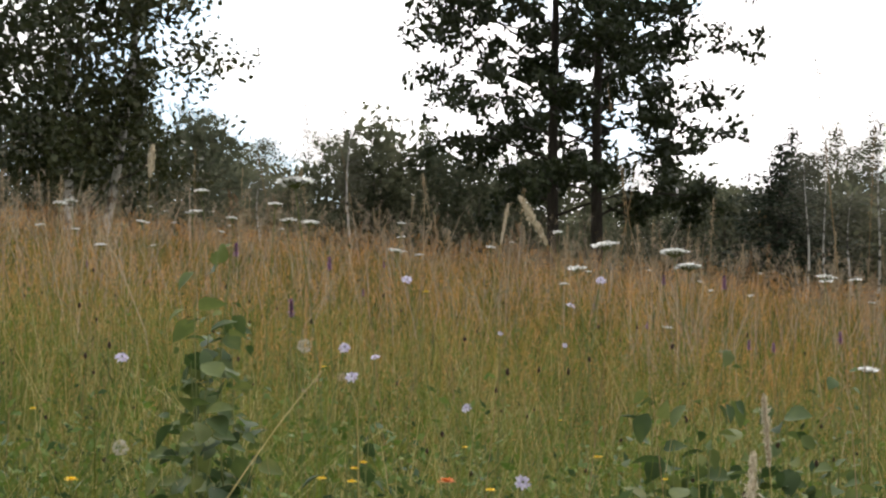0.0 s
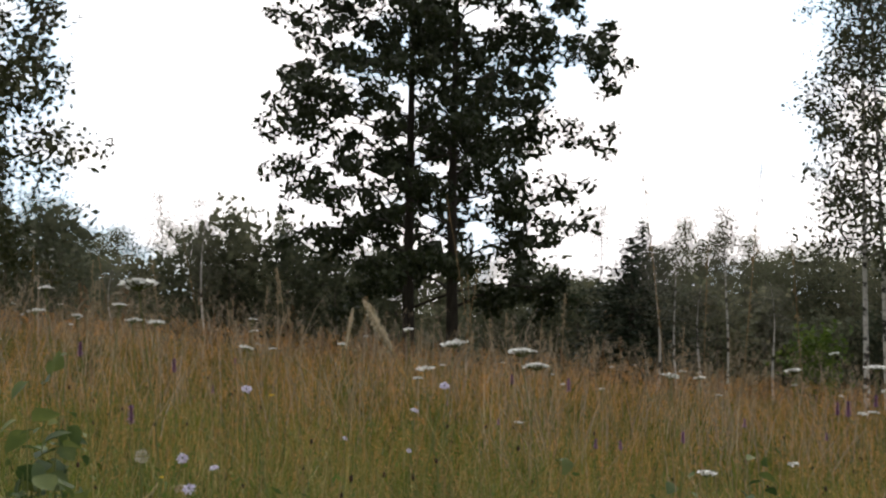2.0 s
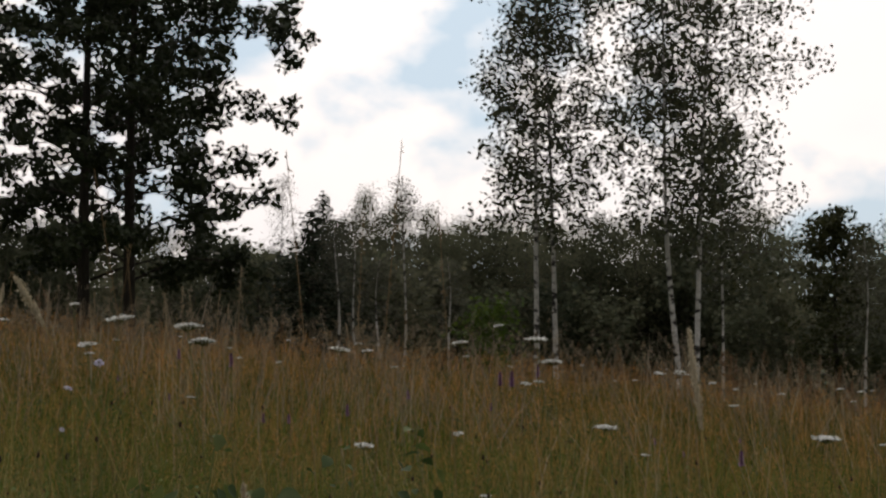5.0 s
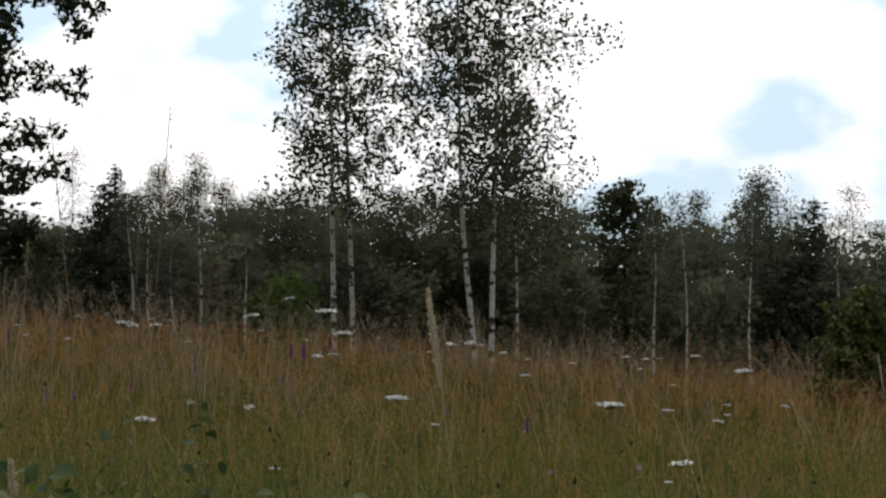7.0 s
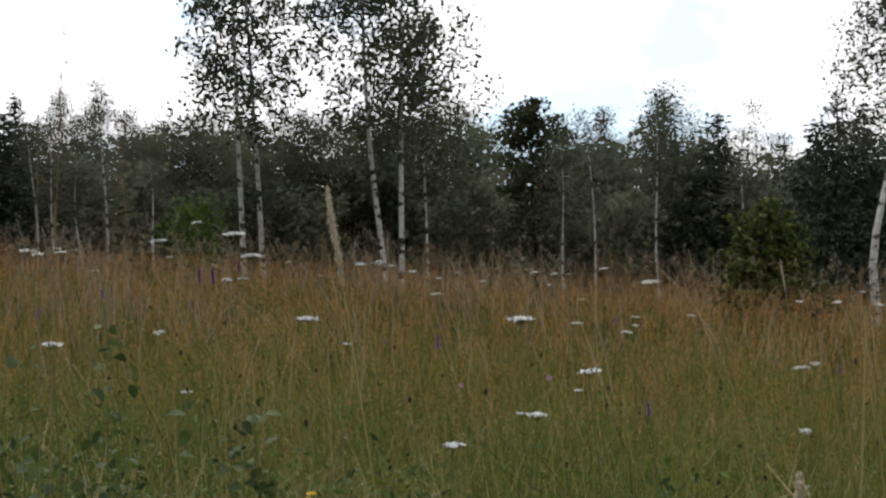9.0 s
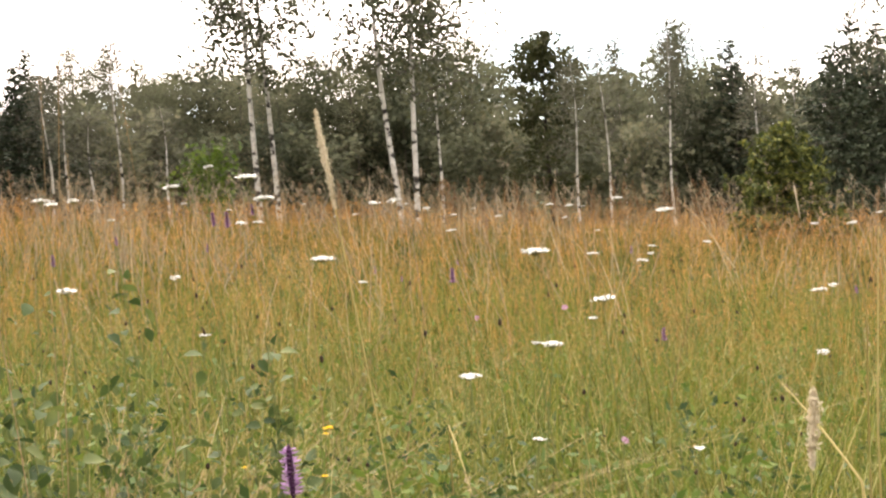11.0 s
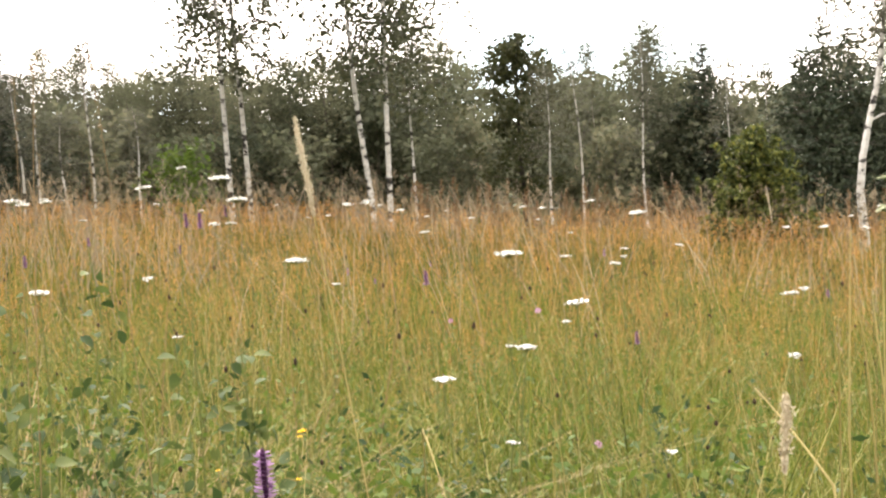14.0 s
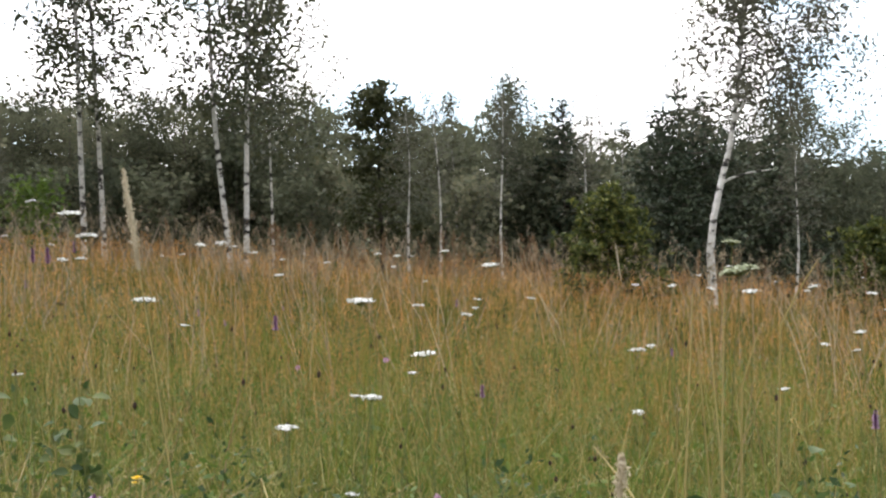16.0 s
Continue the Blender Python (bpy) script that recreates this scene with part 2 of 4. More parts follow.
def tube(points, radii, sides=6):
    """Vertices and quads of a tapered tube along points."""
    p = np.asarray(points, dtype=float)
    d = np.gradient(p, axis=0)
    d /= np.linalg.norm(d, axis=1)[:, None] + 1e-12
    ref = np.array([0.31, 0.95, 0.0]) if abs(d[0][2]) > 0.5 else np.array([0, 0, 1.0])
    a = np.cross(d, ref)
    a /= np.linalg.norm(a, axis=1)[:, None] + 1e-12
    b = np.cross(d, a)
    ang = np.arange(sides) / sides * 2 * math.pi
    ring = np.cos(ang)[None, :, None] * a[:, None, :] + np.sin(ang)[None, :, None] * b[:, None, :]
    v = (p[:, None, :] + ring * np.asarray(radii, dtype=float)[:, None, None]).reshape(-1, 3)
    i = np.arange(len(p) - 1)[:, None] * sides
    j = np.arange(sides)[None, :]
    k = (j + 1) % sides
    f = np.stack([i + j, i + k, i + sides + k, i + sides + j], axis=-1).reshape(-1, 4)
    return v, f


def leaf_quads(centres, size, droop=0.0, slim=0.55):
    """One small rhombus, bent to no plane in common, for every centre."""
    n = len(centres)
    u = rng.normal(size=(n, 3))
    u[:, 2] -= droop
    u /= np.linalg.norm(u, axis=1)[:, None]
    w = np.cross(u, rng.normal(size=(n, 3)))
    w /= np.linalg.norm(w, axis=1)[:, None] + 1e-9
    s = (size * rng.uniform(0.6, 1.35, n))[:, None]
    v = np.stack([centres - u * s * 0.5, centres + w * s * slim * 0.5, centres + u * s * 0.5, centres - w * s * slim * 0.5], axis=1).reshape(-1, 3)
    return v, np.arange(n * 4).reshape(n, 4)


# ---- ground ----
SLOPE = 0.098
UPHILL = (-0.956, 0.292)


def ground_z(x, y):
    """Height of the hillside: an even cross slope that eases off far away, with soft hummocks."""
    along = np.asarray(x) * UPHILL[0] + np.asarray(y) * UPHILL[1]
    along = np.where(np.abs(along) < 60, along, np.sign(along) * (60 + 30 * np.tanh((np.abs(along) - 60) / 60)))
    return SLOPE * along + 0.05 * np.sin(np.asarray(x) * 0.55 + 0.4) * np.cos(np.asarray(y) * 0.43) + 0.02 * np.sin(np.asarray(x) * 1.9 - np.asarray(y) * 1.3)


def polar(yaw, dist):
    """The place on the ground at a bearing (degrees to the left of straight ahead) and distance from the meadow's standpoint."""
    x, y = -dist * math.sin(radians(yaw)), dist * math.cos(radians(yaw))
    return (x, y, float(ground_z(x, y)))


def make_ground():
    r = np.concatenate([[0], np.geomspace(0.6, 2500, 90)])
    a = np.linspace(0, 2 * math.pi, 181)[:-1]
    x, y = (r[:, None] * np.cos(a)[None]), (r[:, None] * np.sin(a)[None])
    v = np.stack([x, y, ground_z(x, y)], axis=-1).reshape(-1, 3)
    i, j = np.arange(len(r) - 1)[:, None] * 180, np.arange(180)[None]
    k = (j + 1) % 180
    f = np.stack([i + j, i + 180 + j, i + 180 + k, i + k], axis=-1).reshape(-1, 4)[0:]
    me = mesh_of("ground", v, f, M_SOIL, True)
    tagged(new("ground", me), "sloping meadow soil with dry thatch under the grass", "ground", kind="structure")


make_ground()


# ---- trees ----
def bent(base, tip, sway, n=7):
    """A wavering line from base to tip."""
    base, tip = np.asarray(base, float), np.asarray(tip, float)
    t = np.linspace(0, 1, n)[:, None]
    wob = rng.normal(size=(1, 3)) * np.sin(t * math.pi) + rng.normal(size=(1, 3)) * 0.6 * np.sin(t * 2 * math.pi)
    wob[:, 2] *= 0.3
    return base + (tip - base) * t + wob * sway


def along_line(line, t):
    return np.array([np.interp(t, np.linspace(0, 1, len(line)), line[:, c]) for c in range(3)])


def broadleaf(name, label, category, height, radius, crown_from, trunk_r, bark, leaf, leaves, leaf_size, limbs=26, lean=(0, 0),
              droop=0.0, shape="round", clump=0.3, stems=((0, 0),), bare=0.25, rise=0.45, group="", kinks=(), single=False, splay=1.9, side=0.22, bunches=3.4, bias=0.0, uneven=(0.3, 1.3), spots=((0.5, 0.6), (0.8, 1.0), (1.08, 0.9)), slim=0.75, sway=0.012, flat=0.85, finer=0.0):
    """A tree at the origin: trunks, limbs and a crown of many small leaves set in uneven clumps along the limbs."""
    tree = thing(name, (0, 0, 0), label, category, group)
    twigs, centres, weights = Soup(), [], []
    for sx, sy in stems:
        h = height * rng.uniform(0.9, 1.0) if len(stems) > 1 else height
        line = bent((sx, sy, -0.1), (sx * splay + lean[0], sy * splay + lean[1], h), height * sway, 14)
        if kinks:
            line[:, 0] += np.interp(line[:, 2], [k[0] for k in kinks], [k[1] for k in kinks])
        trunk = Soup()
        trunk.add(*tube(line, trunk_r * (1.25 - 1.22 * np.linspace(0, 1, 14) ** 0.8) + 0.006, 9))
        trunk_part = part_of("trunk", trunk.mesh("trunk", bark, True), tree)
        n = limbs // len(stems)
        for i in range(n):
            t = crown_from + (0.985 - crown_from) * ((i + 0.5) / n) ** 0.9
            at = along_line(line, t)
            u = (t - crown_from) / (1 - crown_from)
            if shape == "round":
                reach = radius * (0.30 + 0.70 * math.sin(math.pi * (0.22 + 0.68 * u))) * rng.uniform(0.66, 0.98)
            elif shape == "column":
                reach = radius * (0.55 + 0.45 * math.sin(math.pi * (0.2 + 0.7 * u))) * (1.0 - 0.72 * u ** 2.0) * rng.uniform(0.55, 0.95)
            else:
                reach = radius * (1.0 - u) ** 0.8 * rng.uniform(0.75, 1.1) + 0.1
            az = i * 2.39996 + rng.uniform(-0.5, 0.5)
            out = np.array([math.cos(az) + bias, math.sin(az), 0])
            up = rise * rng.uniform(0.4, 1.4) * (0.25 + 0.75 * u)
            tip = at + out * reach + np.array([0, 0, reach * up])
            limb = bent(at, tip, reach * 0.10, 7)
            limb[:, 2] += reach * 0.12 * np.sin(np.linspace(0, math.pi, 7))
            r0 = trunk_r * (0.30 - 0.2 * u)
            wood = Soup() if single else twigs
            wood.add(*tube(limb if single else limb[::3], np.linspace(r0, 0.006, 7 if single else 3), 5 if single else 3))
            count = max(3, int(reach * bunches))
            for k in range(count):
                w = bare + (1 - bare) * (k + rng.uniform(0, 1)) / count
                p = along_line(limb, w)
                off = np.clip(rng.normal(size=3), -1.4, 1.4) * np.array([1, 1, 0.6]) * (0.12 + reach * side)
                end = p + off - np.array([0, 0, droop * rng.uniform(0.1, 0.8)])
                if single:
                    wood.add(*tube(np.stack([p, (p + end) / 2 + rng.normal(size=3) * 0.05, end]), (r0 * 0.22 + 0.004, r0 * 0.13 + 0.004, 0.003), 4))
                for q, c in spots:
                    centres.append(p + (end - p) * q + rng.normal(size=3) * 0.04)
                    weights.append(c * rng.uniform(*uneven))
            if single:
                centres.append(limb[-1])
                weights.append(0.7)
                part_of("limb", wood.mesh("limb", M_TWIG if bark is M_BIRCH_BARK else bark, True), trunk_part)
    if not single:
        part_of("branchwork", twigs.mesh("branchwork", M_TWIG, True), tree, kind="stuff")
    centres, weights = np.array(centres), np.array(weights)
    weights = weights * (1 + finer * centres[:, 2] / height)
    pick = rng.choice(len(centres), leaves, p=weights / weights.sum())
    offs = rng.normal(size=(leaves, 3))
    offs *= (rng.random(leaves) ** 0.4 / np.linalg.norm(offs, axis=1))[:, None] * np.array([1, 1, flat]) * clump * 1.9 * np.cbrt(weights[pick])[:, None]
    if droop:
        offs[:, 2] -= np.abs(rng.normal(size=leaves)) * droop * 0.35
    spots_at = centres[pick] + offs
    v, f = leaf_quads(spots_at, leaf_size * (1 - finer * 0.55 * np.clip(spots_at[:, 2] / height, 0, 1)), droop, slim)
    part_of("crown", mesh_of("crown", v, f, leaf), tree)
    return tree


def conifer(name, label, category, height, radius, leaf, bark, quads, size, group="", skirt=0.02, full=0.8, slim=0.42, shell=0.1):
    """A spruce: whorls of drooping boughs with hanging needle sprays."""
    tree = thing(name, (0, 0, 0), label, category, group)
    trunk = Soup()
    trunk.add(*tube([(0, 0, -0.1), (0.02, 0, height * 0.5), (0, 0, height)], (0.014 * height, 0.009 * height, 0.01), 7))
    part_of("trunk", trunk.mesh("trunk", bark, True), tree)
    boughs, pts = Soup(), []
    levels = int(6 + height * 2.6)
    for i in range(levels):
        u = skirt + (1 - skirt) * (i + rng.uniform(0, 0.6)) / levels
        reach = radius * (1 - u) ** full * rng.uniform(0.8, 1.12) + 0.05
        m = max(5, int(7 + reach * 2))
        for k in range(m):
            az = k / m * 6.283 + rng.uniform(-0.4, 0.4)
            rr = reach * rng.uniform(0.7, 1.1)
            root = np.array([0, 0, u * height])
            tip = np.array([math.cos(az) * rr, math.sin(az) * rr, u * height + rr * rng.uniform(-0.25, 0.15)])
            boughs.add(*tube(np.stack([root, (root + tip) / 2 - np.array([0, 0, rr * 0.05]), tip]), (0.016, 0.011, 0.005), 4))
            t = rng.uniform(shell, 1.05, max(3, int(rr * 18)))[:, None]
            pts.append(root + (tip - root) * t + rng.normal(size=(len(t), 3)) * np.array([0.13, 0.13, 0.17]) * (0.4 + rr * 0.6))
    part_of("branchwork", boughs.mesh("branchwork", bark), tree, kind="stuff")
    pts = np.concatenate(pts)
    pts = pts[rng.choice(len(pts), quads)] + rng.normal(size=(quads, 3)) * size * 0.3
    v, f = leaf_quads(pts, size, 0.35, slim)
    part_of("crown", mesh_of("crown", v, f, leaf), tree)
    return tree


def place(tree, yaw, dist, scale=1.0, turn=0.0, tall=1.0):
    x, y, z = polar(yaw, dist)
    tree.matrix_world = Matrix.Translation((x, y, z)) @ pose(0, 0, 0, 0, 0, turn) @ Matrix.Diagonal((scale, scale, scale * tall, 1))
    return tree


def copy_at(tree, yaw, dist, scale=1.0, turn=0.0, tall=1.0, label="", tilt=0.0):
    x, y, z = polar(yaw, dist)
    got = copy_thing(tree, Matrix.Translation((x, y, z)) @ pose(0, 0, 0, tilt, 0, turn) @ Matrix.Diagonal((scale / tree.scale[0], scale / tree.scale[1], scale * tall / tree.scale[2], 1)))
    if label:
        tagged(got, label)
    return got


def height_for(yaw, dist, elevation):
    """How tall a thing at that place must be to reach an elevation angle seen from eye height."""
    return 1.2 + dist * math.tan(radians(elevation)) - polar(yaw, dist)[2]


# the big two-stemmed oak
rng = np.random.default_rng(46)
oak = broadleaf("oak_tree", "large dark green oak with two stems at the meadow's edge", "tree", 15.5, 4.7, 0.09, 0.13, M_OAK_BARK, M_OAK_LEAF,
                66000, 0.145, limbs=100, stems=((-0.79, 0.1), (0.26, -0.1)), clump=0.18, shape="round", rise=0.32, single=True, bunches=2.5, side=0.15,
                splay=1.05, bias=0.04, uneven=(0.45, 1.2), spots=((0.55, 0.55), (1.05, 1.0)), slim=0.8, bare=0.3, flat=0.8, sway=0.006)
place(oak, -5.35, 37)
rng = np.random.default_rng(11)

# birches that stand free in front of the wood
EDGE = "birches at the wood's edge"
birch_a = broadleaf("birch_tree", "slender birch with white bark beside a second one", "tree", 12.5, 1.9, 0.25, 0.05, M_BIRCH_BARK, M_BIRCH_LEAF,
                    9800, 0.098, limbs=58, lean=(0.1, 0), droop=0.3, shape="column", clump=0.20, group=EDGE, rise=0.9, single=True, sway=0.003)
place(birch_a, -20.9, 33)
birch_b = broadleaf("birch_tree", "slender birch with white bark and hanging twigs", "tree", 13.0, 1.7, 0.26, 0.047, M_BIRCH_BARK, M_BIRCH_LEAF,
                    9400, 0.098, limbs=58, lean=(-0.15, 0.2), droop=0.3, shape="column", clump=0.20, group=EDGE, rise=0.9, single=True, sway=0.003)
place(birch_b, -21.6, 33.5)
birch_c = broadleaf("birch_tree", "white birch leaning a little, in a group of three", "tree", 12.5, 2.0, 0.24, 0.05, M_BIRCH_BARK, M_BIRCH_LEAF,
                    9800, 0.098, limbs=58, lean=(-0.3, 0), droop=0.3, shape="column", clump=0.20, group=EDGE, rise=0.9, single=True, sway=0.003,
                    kinks=((0, 0), (1.0, -0.05), (2.4, -0.16), (4.0, -0.2), (13, 0)))
place(birch_c, -26.2, 32)
birch_d = broadleaf("birch_tree", "white birch with a wide loose crown, in a group of three", "tree", 11.4, 2.5, 0.25, 0.05, M_BIRCH_BARK, M_BIRCH_LEAF,
                    10800, 0.098, limbs=60, lean=(0.55, 0), droop=0.35, shape="column", clump=0.21, group=EDGE, rise=0.9, single=True, bias=0.15, sway=0.003)
place(birch_d, -26.75, 32)
birch_e = broadleaf("birch_tree", "thin young birch with white bark, in a group of three", "tree", 6.2, 0.9, 0.42, 0.026, M_BIRCH_BARK, M_BIRCH_LEAF,
                    1500, 0.12, limbs=24, lean=(0.1, 0), droop=0.3, shape="column", clump=0.2, group=EDGE, rise=0.9, single=True, sway=0.006)
place(birch_e, -27.75, 34)
birch_w = broadleaf("birch_tree", "crooked white birch with a thin crown, standing alone", "tree", 7.9, 1.75, 0.46, 0.064, M_BIRCH_BARK, M_PALE,
                    20000, 0.062, limbs=56, lean=(0.1, 0), droop=0.55, shape="round", clump=0.2, group=EDGE, rise=0.35, single=True, bias=0.75, sway=0.003, slim=0.9,
                    kinks=((0, 0), (0.5, -0.05), (1.1, -0.10), (1.6, -0.04), (2.1, 0.10), (3.2, 0.50), (4.2, 0.66), (5.2, 0.8), (7.6, 0.95)))
place(birch_w, -44.2, 27)
side_limb = Soup()
side_limb.add(*tube([(0.16, 0, 2.30), (0.36, -0.15, 2.42), (0.62, -0.3, 2.50), (0.98, -0.5, 2.54)], (0.022, 0.018, 0.014, 0.006), 7))
part_of("limb", side_limb.mesh("limb", M_BIRCH_BARK, True), birch_w, "bare white side limb")
leader = Soup()
leader.add(*tube([(0.52, 0, 3.25), (0.78, -0.05, 3.75), (1.05, -0.1, 4.1), (1.55, -0.15, 4.45), (2.1, -0.2, 4.6)], (0.028, 0.024, 0.019, 0.013, 0.006), 7))
part_of("limb", leader.mesh("limb", M_BIRCH_BARK, True), birch_w, "forked white leader under the crown")
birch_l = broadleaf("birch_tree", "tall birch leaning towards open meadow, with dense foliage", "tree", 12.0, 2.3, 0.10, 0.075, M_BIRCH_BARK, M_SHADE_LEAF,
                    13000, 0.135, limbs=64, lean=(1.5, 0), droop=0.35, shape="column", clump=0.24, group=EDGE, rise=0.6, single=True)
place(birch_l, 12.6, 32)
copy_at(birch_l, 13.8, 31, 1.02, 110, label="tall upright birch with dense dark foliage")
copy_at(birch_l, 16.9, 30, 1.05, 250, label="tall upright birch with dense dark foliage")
# ---- the wood behind ----
def place_to(tree, yaw, dist, top):
    """Stands a tree so that it reaches an elevation angle seen from the standpoint."""
    tall = max((Vector(c)[2] for part in tree.children for c in part.bound_box))
    k = height_for(yaw, dist, top) / tall
    return place(tree, yaw, dist, max(k, 0.6), rng.uniform(0, 360), k / max(k, 0.6))


WOODS = "trees of the wood"
alder = broadleaf("alder_tree", "dense grey-green broadleaf tree in the wood", "tree", 8.0, 2.0, 0.08, 0.08, M_GREY_BARK, M_HAZED_LEAF,
                  6400, 0.205, limbs=48, droop=0.1, clump=0.25, group=WOODS, rise=0.8, finer=1.0)
place_to(alder, 2.5, 42, 4.3)
alder_two = broadleaf("alder_tree", "dense grey-green broadleaf tree in the wood", "tree", 8.0, 2.2, 0.06, 0.075, M_GREY_BARK, M_HAZED_LEAF,
                      6400, 0.205, limbs=48, droop=0.1, clump=0.25, group=WOODS, shape="cone", rise=0.8, finer=1.0)
place_to(alder_two, -1.2, 47, 4.0)
aspen = broadleaf("aspen_tree", "narrow upright aspen with a dense grey-green crown", "tree", 8.0, 1.0, 0.10, 0.055, M_GREY_BARK, M_HAZED_LEAF,
                  5600, 0.155, limbs=46, droop=0.1, clump=0.22, group=WOODS, shape="column", rise=1.1, finer=1.0)
place_to(aspen, -14.45, 43, 5.35)
thin = broadleaf("birch_tree", "slim pale birch in the wood with a sparse crown", "tree", 9.0, 1.5, 0.28, 0.05, M_BIRCH_BARK, M_BIRCH_LEAF,
                 4200, 0.10, limbs=40, droop=0.35, clump=0.22, shape="cone", group=WOODS, rise=0.8)
place_to(thin, -34.5, 42, 3.7)
slim = broadleaf("birch_tree", "slim birch with a bare pale trunk and few leaves", "tree", 8.0, 1.1, 0.42, 0.042, M_BIRCH_BARK, M_PALE,
                 1500, 0.085, limbs=30, droop=0.35, clump=0.22, shape="cone", group=WOODS, rise=0.9)
place_to(slim, -14.1, 36, 4.6)
wispy = broadleaf("birch_tree", "wispy young birch with few small leaves", "tree", 8.0, 1.3, 0.2, 0.035, M_GREY_BARK, M_PALE,
                  2900, 0.065, limbs=44, droop=0.3, clump=0.24, shape="cone", group=WOODS, rise=0.8)
place_to(wispy, -11.35, 44, 5.7)
spruce = conifer("spruce_tree", "dark green spruce in the wood", "tree", 9.0, 2.5, M_NEEDLE, M_GREY_BARK, 9500, 0.20, WOODS)
place_to(spruce, -12.9, 41, 5.0)
deep = broadleaf("alder_tree", "broadleaf tree deep in the dark wood", "tree", 8.0, 2.3, 0.05, 0.08, M_GREY_BARK, M_HAZED_LEAF,
                 2200, 0.34, limbs=40, clump=0.36, group=WOODS, rise=0.8, slim=0.8)
place(deep, 30, 60)
shrub = broadleaf("shrub", "dark dense shrub at the foot of the wood", "shrub", 2.6, 1.3, 0.05, 0.03, M_GREY_BARK, M_HAZED_LEAF,
                  1000, 0.165, limbs=26, clump=0.22, group="shrubs along the wood's edge", rise=0.7)
place(shrub, 9.0, 35)

# bearing, distance, elevation of the top, kind
WOOD = [
    (20, 40, 9, deep), (17.5, 38, 8, alder_two), (14.5, 42, 8, alder), (11.5, 40, 7.0, alder_two), (9.4, 38, 6.0, alder),
    (7.6, 46, 4.5, alder), (6.6, 44, 4.6, alder_two), (4.5, 45, 5.0, alder), (3.75, 48, 5.7, wispy), (2.7, 44, 4.8, alder), (1.7, 46, 4.3, alder_two),
    (0.5, 48, 4.8, spruce), (-0.4, 44, 4.0, alder), (-2.4, 45, 4.2, alder), (-3.6, 44, 3.6, alder), (-6.8, 46, 3.6, alder_two), (-8.2, 46, 3.8, alder),
    (-9.6, 48, 3.2, alder_two), (-10.6, 46, 3.0, alder), (-13.7, 45, 4.0, alder_two), (-15.1, 44, 4.3, aspen), (-15.75, 43, 5.4, wispy), (-15.7, 45, 4.6, aspen),
    (-16.75, 43, 4.4, aspen), (-17.4, 45, 3.6, alder_two), (-18.07, 44, 3.9, alder_two), (-18.9, 46, 3.6, alder), (-19.9, 44, 3.7, alder),
    (-21.2, 46, 3.8, alder_two), (-22.6, 43, 3.6, alder), (-24.0, 45, 3.8, alder), (-25.3, 44, 3.6, alder_two), (-27.0, 46, 4.0, alder),
    (-28.3, 44, 4.1, alder), (-29.1, 42, 4.2, alder_two), (-30.2, 45, 3.6, alder), (-33.0, 46, 3.1, alder_two), (-33.9, 45, 2.6, alder),
    (5.2, 46, 5.9, wispy), (-35.5, 44, 2.7, alder), (-36.8, 41, 4.3, alder_two), (-36.5, 40, 3.7, aspen), (-37.7, 43, 3.3, alder),
    (-38.7, 41, 3.1, spruce), (-39.3, 44, 2.1, alder), (-39.95, 43, 3.6, wispy), (-40.9, 43, 2.2, thin), (-41.6, 44, 1.6, alder),
    (-44.4, 40, 2.6, alder), (-45.6, 39, 2.9, alder), (-46.8, 40, 3.0, alder), (-47.6, 38, 3.0, alder_two), (-49.0, 40, 2.6, alder),
    (-50.4, 38, 1.2, alder), (-52.0, 40, 1.5, alder), (-54.0, 38, 2.0, deep), (-56.5, 40, 2.0, deep), (-59.0, 38, 1.5, deep),
    (-17.3, 42, 3.5, alder), (-18.5, 42, 3.9, alder), (-19.4, 43, 3.9, alder_two), (-20.5, 42, 4.0, alder), (-21.9, 43, 3.9, alder), (-23.3, 42, 4.0, alder_two),
    (-24.6, 42, 3.9, alder), (-25.9, 43, 4.0, alder), (-26.4, 42, 3.7, alder_two), (-27.7, 42, 4.1, alder), (24, 42, 9, deep), (28, 40, 8, deep), (33, 42, 8, deep),
]
FRONT = [(-13.4, 36, 3.9), (-15.05, 35.5, 2.4), (-15.9, 36, 5.0), (-32.8, 35, 2.8), (-33.95, 35, 3.6), (-36.35, 34.5, 3.4), (-39.6, 35, 2.6), (3.4, 38, 4.9), (-17.6, 36, 2.4),
         (-47.0, 34, 1.2), (6.8, 37, 3.0)]
WOOD += [(yaw, dist, top, slim) for yaw, dist, top in FRONT]
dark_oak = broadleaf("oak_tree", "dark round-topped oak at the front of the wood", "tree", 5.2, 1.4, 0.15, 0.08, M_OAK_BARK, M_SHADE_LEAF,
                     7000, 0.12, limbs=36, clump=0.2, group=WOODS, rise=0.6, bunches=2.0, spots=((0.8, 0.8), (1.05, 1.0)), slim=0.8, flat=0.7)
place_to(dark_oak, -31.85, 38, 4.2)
big_spruce = conifer("spruce_tree", "broad dark green spruce with boughs down to the ground", "tree", 7.6, 2.75, M_NEEDLE, M_GREY_BARK, 15000, 0.17, WOODS, full=0.72)
place_to(big_spruce, -43.0, 37, 3.9)
WOOD += [(-43.9, 38, 3.2, spruce), (-42.2, 38, 2.6, spruce), (-46.6, 37, 2.6, spruce), (-12.5, 38, 4.2, spruce)]


def tall_of(tree):
    return 0.97 * max(Vector(c)[2] for piece in tree.children for c in piece.bound_box)


